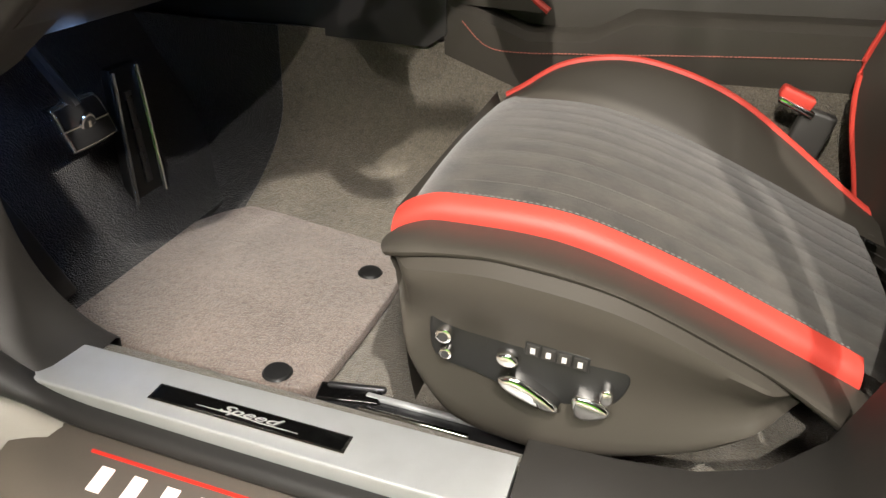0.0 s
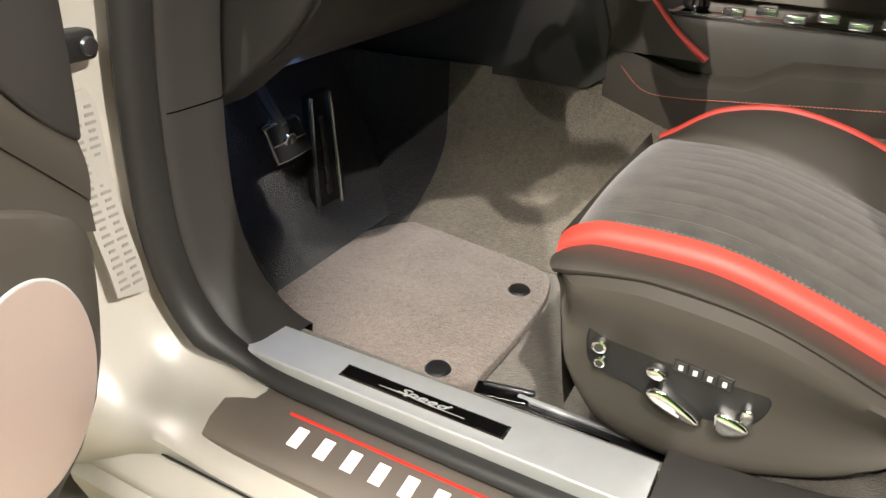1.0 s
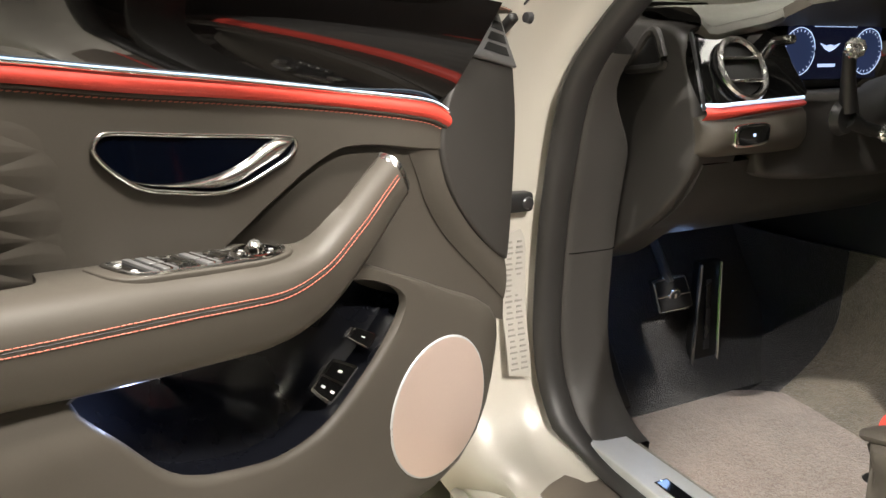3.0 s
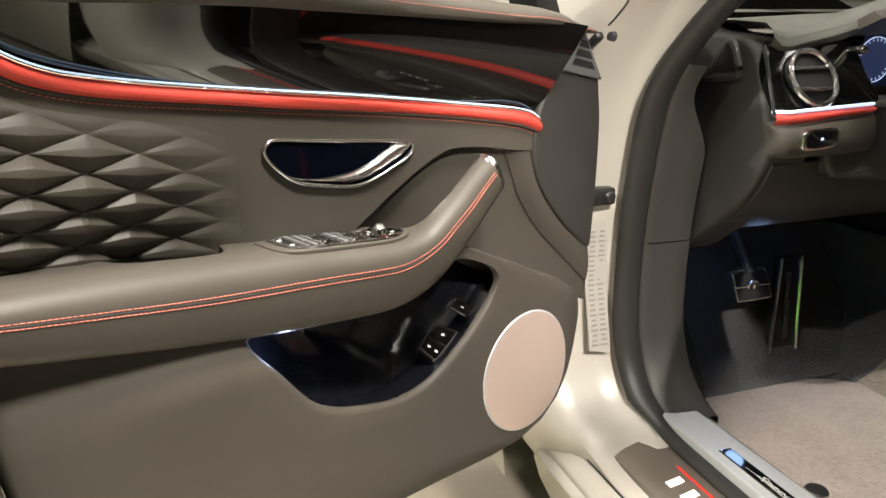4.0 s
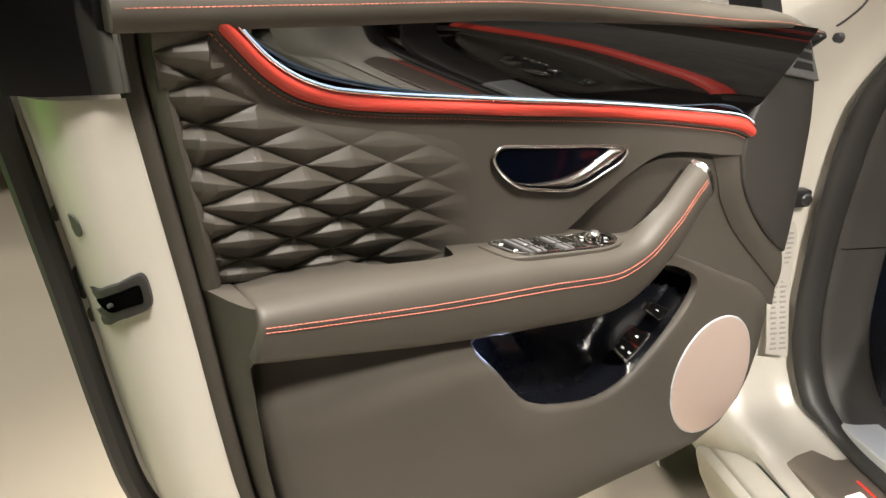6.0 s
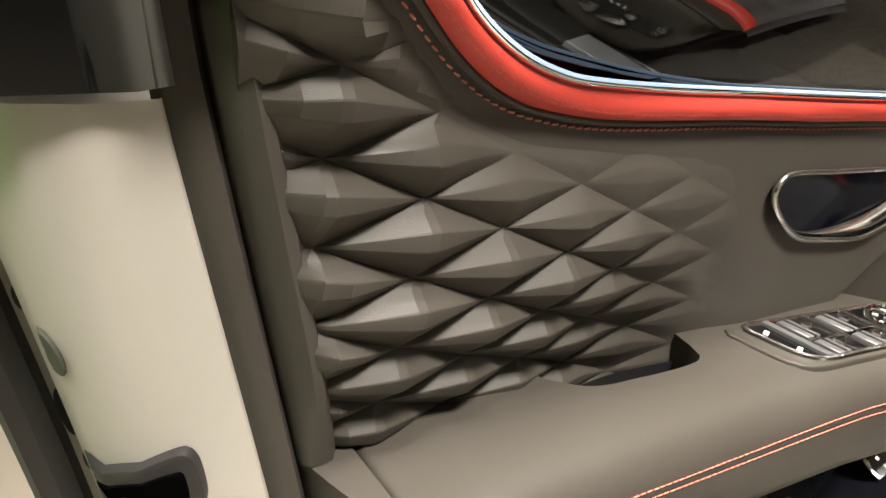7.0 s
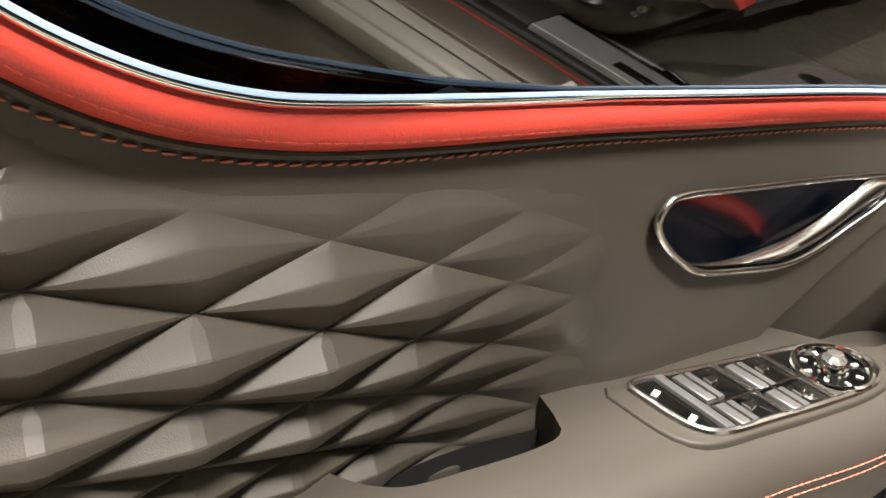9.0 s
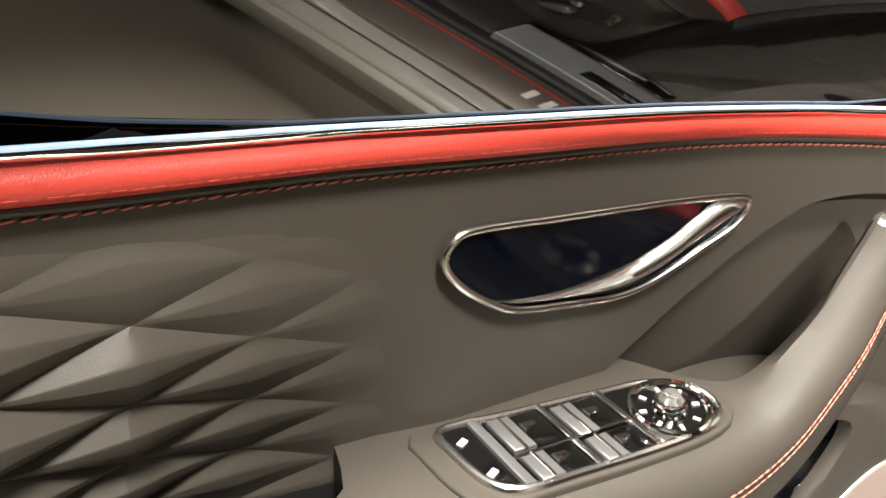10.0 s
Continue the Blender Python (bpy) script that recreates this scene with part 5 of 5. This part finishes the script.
part("stack_flank", loft([[(x, y, z) for y in (1.33, 1.67)] + [(x - 0.3, y, z) for y in (1.67, 1.33)] for x, z in ((-0.08, 0.688), (-0.13, 0.727), (-0.185, 0.78), (-0.245, 0.87), (-0.33, 1.0))], True, True), LEATHER, console)
for k in range(7):
    part("console_switch", box((-0.06 + 0.05 * k, 1.45 + 0.05 * (k % 2), 0.757), (0.036, 0.034, 0.014), 0.004), CRYSTAL, console, "chrome console switch")
gear = thing("gear_selector", "gloss black and chrome gear selector on the console", "gear selector")
part("stem", cyl((-0.135, 1.50, 0.748), (0, 0, 1), 0.026, 0.018, 0.035, 16, 0.004), CHROME, gear)
part("grip", box((-0.137, 1.50, 0.808), (0.054, 0.05, 0.080), 0.016), GLOSS, gear)
part("grip_cap", box((-0.137, 1.50, 0.850), (0.048, 0.044, 0.008), 0.003), CHROME, gear)

# ---- dashboard ----
dash = thing("dashboard", "dark leather dashboard with gloss black fascia and red strip", "dashboard")
prof = [(-0.62, 1.060), (-0.50, 1.060), (-0.46, 1.052), (-0.452, 1.04), (-0.452, 1.03), (-0.452, 0.93), (-0.60, 0.72), (-0.80, 0.72), (-0.80, 1.06)]
part("top_pad", loft([[(x, y, z + 0.0) for x, z in prof] for y in (0.715, 0.80, 0.95, 1.2, 1.5, 2.0)], True, True), LEATHER, dash, "dark leather dashboard top")
cap = curve([(-0.60, 1.066), (-0.52, 1.066), (-0.465, 1.060), (-0.428, 1.046), (-0.410, 1.015), (-0.385, 0.945), (-0.372, 0.895), (-0.385, 0.855), (-0.418, 0.805), (-0.46, 0.765), (-0.51, 0.725), (-0.56, 0.688), (-0.59, 0.690), (-0.61, 0.85)], 80, True)
part("end_cap", slab(cap, -0.76, -0.683, lambda a, b, h: (a, -h, b), 0.010), TRIM, dash, "dark end cap of the dashboard")
lip = smooth_fn([(0.69, 1.060), (0.70, 1.050), (0.723, 1.036), (0.77, 1.044), (0.845, 1.058), (0.95, 1.092), (1.10, 1.098), (1.25, 1.07), (1.5, 1.05)])
rows = [[(x, y, lip(y) + dz if k < 5 else 1.085 + 0.02 * math.sin(2.2 * (y - 0.7))) for y in np.linspace(0.70, 1.5, 50)] for k, (x, dz) in enumerate(((-0.42, -0.006), (-0.408, 0.0), (-0.404, 0.008), (-0.408, 0.018), (-0.425, 0.030), (-0.50, 0), (-0.64, 0)))]
part("top_cover", loft(rows, False, False), PALE_GREY, dash, "pale grey leather dashboard top")
part("stitching", stitches([(-0.4085, y, lip(y) + 0.019) for y in np.linspace(0.71, 1.0, 40)], 0.005, 0.001, 0.0006), GREY_THREAD, dash)
dv = curve([(-0.487, 1.046), (-0.475, 1.050), (-0.466, 1.044), (-0.455, 1.022), (-0.449, 1.008), (-0.457, 1.000), (-0.49, 0.996), (-0.523, 0.994), (-0.527, 1.000), (-0.508, 1.022)], 40, True)
vent_s = part("side_vent", tube([(a, 0.681, b) for a, b in dv], 0.007, 8, True), TRIM, dash, "triangular demister outlet")
part("vent_opening", slab(dv, -0.70, -0.6805, lambda a, b, h: (a, -h, b)), BLACK, vent_s)
def fx(z):
    """Slope of the fascia, which comes out towards its foot."""
    return -0.412 + 0.55 * (1.045 - z)


part("fascia", slab(curve([(0.70, 1.045), (0.85, 1.05), (0.875, 1.0), (0.88, 0.955), (0.79, 0.948), (0.70, 0.942)], 40, True), -0.03, 0.0, lambda a, b, h: (fx(b) + h, a, b), 0.004), GLOSS, dash, "gloss black fascia")
part("fascia_trim", tube([(-0.412, 0.690, 1.047), (-0.386, 0.686, 0.99), (-0.366, 0.683, 0.945)], 0.003, 6), DARK_METAL, dash)
av = part("air_vent", tube([(fx(0.999 + 0.040 * math.sin(a)) + 0.010, 0.757 + 0.040 * math.cos(a), 0.999 + 0.039 * math.sin(a)) for a in np.linspace(0, 2 * math.pi, 40, endpoint=False)], 0.0050, 8, True), BRIGHT, dash, "round chrome air vent")
part("vent_opening", cyl((fx(0.999) - 0.008, 0.757, 0.995), (1, 0, 0.55), 0.042, 0.042, 0.012, 32), BLACK, av)
for dz in (-0.016, 0.014):
    part("slat", box((fx(0.999 + dz) + 0.008, 0.757, 0.999 + dz), (0.010, 0.068, 0.004), 0.001), BRIGHT, av)
part("vent_knob", box((fx(0.983) + 0.014, 0.758, 0.999 - 0.016), (0.006, 0.02, 0.006), 0.002), CHROME, av)
part("organ_stop", cyl((-0.41, 0.850, 1.035), (1, 0, 0.1), 0.007, 0.007, 0.035, 12, 0.002), CHROME, dash, "chrome vent pull")
part("red_strip", loft([[(-0.356 + 0.010 * math.sin(math.pi * s) - 0.014 * step(0.12, 0.0, q), 0.682 + 0.176 * q, 0.931 + 0.014 * q + (0.019 - 0.008 * q) * s) for q in np.linspace(0, 1, 14)] for s in np.linspace(0, 1, 6)], False, False), RED, dash, "red leather strip")
# Chrome drawn with the glowing line material, so its shine is emitted.
part("chrome_strip", tube([(-0.372, 0.682, 0.9515), (-0.352, 0.697, 0.9520), (-0.352, 0.857, 0.9585)], 0.0026, 8), LIT_LINE, dash)
part("strip_stitching", stitches([(-0.3475 - 0.010 * step(0.12, 0.0, q), 0.684 + 0.174 * q, 0.9315 + 0.014 * q) for q in np.linspace(0, 1, 40)], 0.005, 0.001, 0.0006), GREY_THREAD, dash)
part("knee_pad", loft([[(-0.44, y, 0.948), (-0.354 - k, y, 0.931 + f), (-0.346 - k, y, 0.924 + f), (-0.342 - k, y, 0.914), (-0.342 - k, y, 0.902), (-0.350 - k, y, 0.888), (-0.366 - k, y, 0.880), (-0.44, y, 0.868)] for k, y, f in ((0.022, 0.684, 0.0), (0.008, 0.692, 0.0), (0, 0.71, 0.002), (0, 0.78, 0.007), (0, 0.858, 0.013), (0.004, 0.864, 0.013), (0.016, 0.866, 0.012))], True, True), LEATHER, dash)
ls = part("light_switch", slab(curve([(0.722, 0.925), (0.775, 0.927), (0.782, 0.912), (0.775, 0.898), (0.722, 0.895), (0.715, 0.910)], 40, True), -0.345, -0.337, lambda a, b, h: (h, a, b), 0.003), CHROME, dash, "chrome-rimmed lamp switch")
part("switch_face", slab(curve([(0.726, 0.921), (0.772, 0.923), (0.777, 0.912), (0.771, 0.902), (0.726, 0.899), (0.720, 0.910)], 40, True), -0.340, -0.3355, lambda a, b, h: (h, a, b)), GLOSS, ls)
part("mark", box((-0.335, 0.748, 0.912), (0.001, 0.004, 0.004)), SCREEN_LIGHT, ls)
rings = []
for y in np.linspace(0.70, 1.34, 14):
    k = step(0.70, 0.95, y)
    rings.append([(-0.44, y, 0.885), (-0.375 - 0.03 * k, y, 0.868), (-0.392 - 0.02 * k, y, 0.83), (-0.425, y, 0.79), (-0.47, y, 0.755), (-0.53, y, 0.722), (-0.60, y, 0.70), (-0.70, y, 0.71), (-0.70, y, 0.88)])
part("lower_cover", loft(rings, True, True), TRIM, dash, "dark lower dashboard cover")
part("column_panel", slab(curve([(0.805, 0.958), (0.800, 0.90), (0.806, 0.850), (0.83, 0.840), (0.95, 0.834), (1.06, 0.832), (1.10, 0.845), (1.11, 0.90), (1.105, 0.958), (0.95, 0.962)], 50, True), -0.42, -0.352, lambda a, b, h: (h - 0.10 * (b - 0.90) - 0.02 * step(0.90, 0.80, a), a, b), 0.012), TRIM, dash, "dark steering column surround")
part("column", loft([[(x, 1.02 + 0.048 * math.cos(a), z + 0.045 * math.sin(a)) for a in np.linspace(0, 2 * math.pi, 24, endpoint=False)] for x, z in ((-0.36, 0.935), (-0.28, 0.965), (-0.215, 0.995))], True, True), BLACK, dash)
for rod, knob in ((((-0.322, 0.916, 0.940), (-0.318, 0.900, 0.985), (-0.312, 0.886, 1.022)), (-0.306, 0.884, 1.026)), (((-0.322, 0.918, 0.928), (-0.318, 0.945, 0.916), (-0.312, 0.978, 0.908)), (-0.306, 0.985, 0.906))):
    st = part("column_stalk", tube(rod, (0.014, 0.010, 0.009), 10, up=(1, 0, 0)), BLACK, dash, "black column stalk")
    part("stalk_knob", facets(knob, (1, -0.5, 0.1), 0.0150, 0.014), CRYSTAL, st, "faceted chrome knob", angle=5)
part("stalk_boss", cyl((-0.335, 0.917, 0.930), (1, 0, 0), 0.028, 0.024, 0.016, 20, 0.004), BLACK, dash)
part("instrument_hood", loft([[(-0.46, 0.86 + s * 0.28, 1.06), (-0.38, 0.86 + s * 0.28, 1.095 + 0.012 * math.sin(math.pi * s)), (-0.36, 0.86 + s * 0.28, 1.085 + 0.012 * math.sin(math.pi * s)), (-0.45, 0.86 + s * 0.28, 1.05)] for s in np.linspace(0, 1, 10)], True, True), LEATHER, dash)
cl = part("instrument_screen", slab(curve([(0.895, 1.075), (1.135, 1.075), (1.14, 0.985), (1.10, 0.965), (0.92, 0.965), (0.89, 0.985)], 50, True), -0.45, -0.432, lambda a, b, h: (h, a, b), 0.002), GLOSS, dash, "lit blue instrument display")
part("display", slab([(0.905, 0.978), (1.125, 0.978), (1.125, 1.065), (0.905, 1.065)], -0.433, -0.4308, lambda a, b, h: (h, a, b)), SCREEN, cl)
for y in (0.932, 1.094):
    dl = part("dial", cyl((-0.4312, y, 1.020), (1, 0, 0), 0.036, 0.036, 0.0012, 36), SCREEN_BLUE, cl, "lit blue round dial")
    part("dial_ring", tube([(-0.4294, y + 0.036 * math.cos(a), 1.020 + 0.036 * math.sin(a)) for a in np.linspace(0, 2 * math.pi, 36, endpoint=False)], 0.0007, 6, True), SCREEN_LIGHT, dl)
    for k in range(24):
        a = 2 * math.pi * k / 24
        part("tick", box((-0.4297, y + 0.0315 * math.cos(a), 1.020 + 0.0315 * math.sin(a)), (0.0006, 0.0035, 0.0008), 0.0, (math.degrees(a), 0, 0)), SCREEN_LIGHT, dl)
part("screen_line", box((-0.4300, 1.012, 1.058), (0.0008, 0.100, 0.0010)), SCREEN_LIGHT, cl)
part("symbol", slab([(0.980, 1.033), (0.993, 1.029), (1.003, 1.031), (1.013, 1.029), (1.026, 1.033), (1.014, 1.024), (1.003, 1.020), (0.992, 1.024)], -0.431, -0.4293, lambda a, b, h: (h, a, b)), SCREEN_LIGHT, cl, "lit winged symbol")
part("symbol_bar", box((-0.430, 1.0, 0.999), (0.001, 0.04, 0.005)), SCREEN_LIGHT, cl)

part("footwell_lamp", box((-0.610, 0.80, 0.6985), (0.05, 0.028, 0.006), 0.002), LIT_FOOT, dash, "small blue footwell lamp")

# ---- steering wheel ----
WHEEL = Matrix.Translation((-0.19, 1.018, 1.008)) @ Euler((0, radians(90 - 25), 0)).to_matrix().to_4x4()
wheel = thing("steering_wheel", "dark suede-wrapped steering wheel with chrome spokes", "steering wheel", WHEEL)
part("rim", tube([(0.180 * math.cos(a), 0.180 * math.sin(a), 0) for a in np.linspace(0, 2 * math.pi, 64, endpoint=False)], 0.0195, 14, True), SUEDE, wheel, "suede-wrapped rim")
part("hub", cyl((0, 0, -0.03), (0, 0, 1), 0.075, 0.062, 0.05, 32, 0.014), LEATHER, wheel, "round airbag hub")
part("red_accent", box((0.150, 0.0, 0.002), (0.03, 0.018, 0.006), 0.002), RED, wheel, "red leather accent")
part("hub_ring", tube([(0.024 * math.cos(a), 0.024 * math.sin(a), 0.021) for a in np.linspace(0, 2 * math.pi, 24, endpoint=False)], 0.0025, 6, True), CHROME, wheel)
for a in (90, -90, 0):
    w = radians(a)
    part("spoke", loft([[(r * math.cos(w) - q * math.sin(w), r * math.sin(w) + q * math.cos(w), z) for q, z in ((-h, -0.012), (h, -0.012), (h, 0.002), (-h, 0.002))] for r, h in ((0.06, 0.03), (0.12, 0.018), (0.175, 0.014))], True, True), CHROME if a else TRIM, wheel, "chrome spoke" if a else "")
for q in (-1, 1):
    part("thumb_switch", box((0.01, 0.105 * q, 0.006), (0.05, 0.05, 0.012), 0.005), GLOSS, wheel)
# ---- far side of the cabin ----
fdoor = thing("passenger_door", "closed passenger door in grey-beige leather with a red strip", "car door")
part("panel", loft([[(x, 2.08, 0.40), (x, 2.06, 0.70), (x, 2.05, 0.98), (x, 2.07, 1.04), (x, 2.12, 1.05), (x, 2.14, 0.40)] for x in (-0.62, 0.0, 0.6, 1.2)], True, True), PALE, fdoor)
part("red_strip", tube([(-0.6, 2.046, 0.965), (0.6, 2.046, 0.985)], 0.012, 8), RED, fdoor)
part("speaker_grille", cyl((-0.13, 2.058, 0.705), (0, -1, 0), 0.062, 0.060, 0.012, 32, 0.003), PALE, fdoor)
part("armrest", box((0.1, 2.02, 0.80), (0.7, 0.09, 0.06), 0.02), PALE, fdoor)
pseat = thing("passenger_seat", "pale leather passenger seat beside the console", "car seat")
part("cushion", box((0.17, 1.86, 0.52), (0.50, 0.34, 0.16), 0.05, (0, -6, 0)), PALE, pseat)
part("backrest", box((0.52, 1.86, 0.85), (0.14, 0.34, 0.62), 0.05, (0, 14, 0)), PALE, pseat)
# Roof, windscreen and rear screen; the unseen headlining also shades the cabin.
part("headlining", loft([[(x, y, z0 - 0.05 * ((y - 1.37) / 0.65) ** 2) for y in np.linspace(0.70, 2.04, 10)] + [(x, y, z0 - 0.02 - 0.05 * ((y - 1.37) / 0.65) ** 2) for y in np.linspace(2.04, 0.70, 10)] for x, z0 in ((-0.07, 1.412), (0.05, 1.455), (0.4, 1.485), (1.2, 1.485))], True, True), BLACK, body)
bm = surface(lambda x, q: (x, 1.37 + 0.68 * q * (1 - 0.10 * step(1.0, 2.2, x)), float(np.interp(x, (-0.08, 0.05, 0.4, 0.9, 1.4, 1.75), (1.425, 1.468, 1.50, 1.505, 1.475, 1.42))) - 0.06 * abs(q) ** 2.4), np.linspace(-0.08, 1.75, 24), np.linspace(-1, 1, 16))
part("roof", thicken(bm, 0.006), PAINT, body, "ivory painted roof")
bm = surface(lambda s, q: (1.75 + 0.62 * s, 1.37 + (0.60 + 0.10 * s) * q, 1.42 - 0.36 * s - 0.05 * abs(q) ** 2.4 + 0.05 * math.sin(math.pi * s)), np.linspace(0, 1, 10), np.linspace(-1, 1, 14))
part("rear_screen", thicken(bm, 0.005), GLOSS, body, "dark rear screen")


def hull(xs):
    """Closed body shell over a run of stations: x, half width, sill, waist, deck."""
    rings = []
    for x, w, z0, z1, z2 in xs:
        half_s = [(0.0, z0), (w * 0.90, z0), (w * 0.97, z0 + 0.06), (w, z0 + 0.25), (w * 0.995, z1 - 0.12), (w * 0.96, z1), (w * 0.86, (z1 + z2) / 2 + 0.02), (w * 0.55, z2), (0.0, z2 + 0.015)]
        rings.append([(x, 1.37 - a, b) for a, b in half_s] + [(x, 1.37 + a, b) for a, b in half_s[::-1][1:-1]])
    return loft(rings, True, True)


part("nose", hull([(-0.985, 0.977, 0.24, 0.92, 0.995), (-1.3, 0.975, 0.24, 0.90, 0.985), (-1.85, 0.965, 0.24, 0.86, 0.955), (-2.15, 0.90, 0.24, 0.80, 0.90), (-2.30, 0.78, 0.26, 0.72, 0.82), (-2.36, 0.60, 0.30, 0.62, 0.70)]), PAINT, body, "ivory front end")
part("tail", hull([(1.76, 0.985, 0.24, 0.95, 1.02), (2.2, 0.98, 0.24, 0.97, 1.05), (2.6, 0.95, 0.26, 0.97, 1.04), (2.85, 0.90, 0.30, 0.95, 1.01), (2.95, 0.82, 0.38, 0.88, 0.94)]), PAINT, body, "ivory boot and rear quarters")
bm = surface(lambda x, z: (x, 2.355 + 0.025 * math.sin(math.pi * (z - 0.2) / 0.85), z), np.linspace(-0.76, 1.78, 14), np.linspace(0.22, 1.03, 12))
part("far_side", thicken(bm, 0.01), PAINT, body)
part("far_glass", slab([(-0.45, 1.03), (1.85, 1.03), (1.45, 1.38), (0.0, 1.40)], 0, 0.006, lambda a, b, h: (a, 2.30 - 0.62 * (b - 1.03) + h, b)), GLOSS, body, "dark far side glass")
for x in (-1.42, 1.98):
    for y, q in ((0.385, -1), (2.355, 1)):
        wh = part("wheel", cyl((x, y + (-0.012 if q < 0 else -0.23), 0.355), (0, 1, 0), 0.355, 0.355, 0.242, 40, 0.03), RUBBER, body, "black tyre")
        part("rim", cyl((x, y + q * 0.018 - (0.008 if q > 0 else 0), 0.355), (0, 1, 0), 0.265, 0.262, 0.010, 36, 0.003), DARK_METAL, wh)
        for k in range(10):
            w = 2 * math.pi * k / 10
            part("spoke", box((x + 0.145 * math.cos(w), y + q * 0.024, 0.355 + 0.145 * math.sin(w)), (0.20, 0.012, 0.026), 0.004, (0, -math.degrees(w), 0)), SATIN, wh)
ws = part("windscreen", loft([[(-0.62, y, 1.10), (0.03, y - 0.06 * (y - 1.37), 1.46), (0.03, y - 0.06 * (y - 1.37), 1.465), (-0.62, y, 1.105)] for y in (0.62, 1.0, 1.37, 1.74, 2.12)], True, True), GLASS, body)
ws.visible_shadow = False

# ---- hall furnishing ----
banner = thing("green_banner", "low backlit green exhibition banner on the floor", "banner")
part("panel", box((0.05, -3.1, 0.50), (2.3, 0.08, 1.0), 0.01, (0, 0, 4)), GREEN, banner)


slats = thing("slatted_wall", "pale slatted exhibition wall behind the parked cars", "wall panel")
SLAT = material("pale_slat_board", (0.62, 0.60, 0.54), 0.6, blotch=0.08, blotch_size=3)
part("backing_board", box((-9.0, 4.0, 2.0), (0.06, 13.0, 4.0)), LABEL, slats)
slat_mesh = None
for k in range(22):
    if slat_mesh is None:
        first = part("slat", box((0, 0, 0), (0.03, 12.9, 0.165), 0.006), SLAT, slats)
        slat_mesh, ob = first.data, first
    else:
        ob = new("slat", slat_mesh)
        ob.parent = slats
    ob.location = (-8.95, 4.0, 0.12 + 0.18 * k)


def parked_car(at, paint, label):
    """A saloon standing in the hall: body, cabin glass, roof, wheels."""
    c = thing("parked_car", label, "car", at, "cars in the hall")
    prof = [(-2.4, 0.45), (-2.35, 0.70), (-1.6, 0.86), (-0.9, 0.95), (1.6, 0.98), (2.3, 0.92), (2.42, 0.6), (2.35, 0.28), (-2.3, 0.28)]
    part("body", loft([[(x * k, y, z) for x, z in prof] for y, k in ((-0.92, 0.97), (-0.86, 1.0), (0.86, 1.0), (0.92, 0.97))], True, True), paint, c)
    part("cabin_glass", loft([[(x, y * k, z) for x, z, k in ((-1.0, 0.94, 1.0), (-0.25, 1.36, 0.78), (1.0, 1.38, 0.78), (1.75, 0.97, 1.0))] for y in (-0.84, 0.84)], True, True), GLOSS, c)
    part("roof", loft([[(x, y, 1.37 + 0.04 * (1 - (y / 0.66) ** 2) - h) for x in np.linspace(-0.3, 1.05, 6)] for y in np.linspace(-0.66, 0.66, 7) for h in (0,)], False, False), paint, c)
    for x in (-1.5, 1.5):
        for y in (-0.93, 0.93):
            w = part("wheel", cyl((x, y - 0.11, 0.34), (0, 1, 0), 0.34, 0.34, 0.22, 28, 0.03), RUBBER, c)
            part("rim", cyl((x, y + (0.112 if y > 0 else -0.122), 0.34), (0, 1, 0), 0.24, 0.23, 0.01, 20), SATIN, w)
    return c


parked_car(pose(-5.4, 4.0, 0, 0, 0, 75), SATIN, "silver-grey saloon parked in the exhibition hall")
parked_car(pose(-4.6, -2.2, 0, 0, 0, 80), PAINT, "ivory saloon parked further off in the hall")
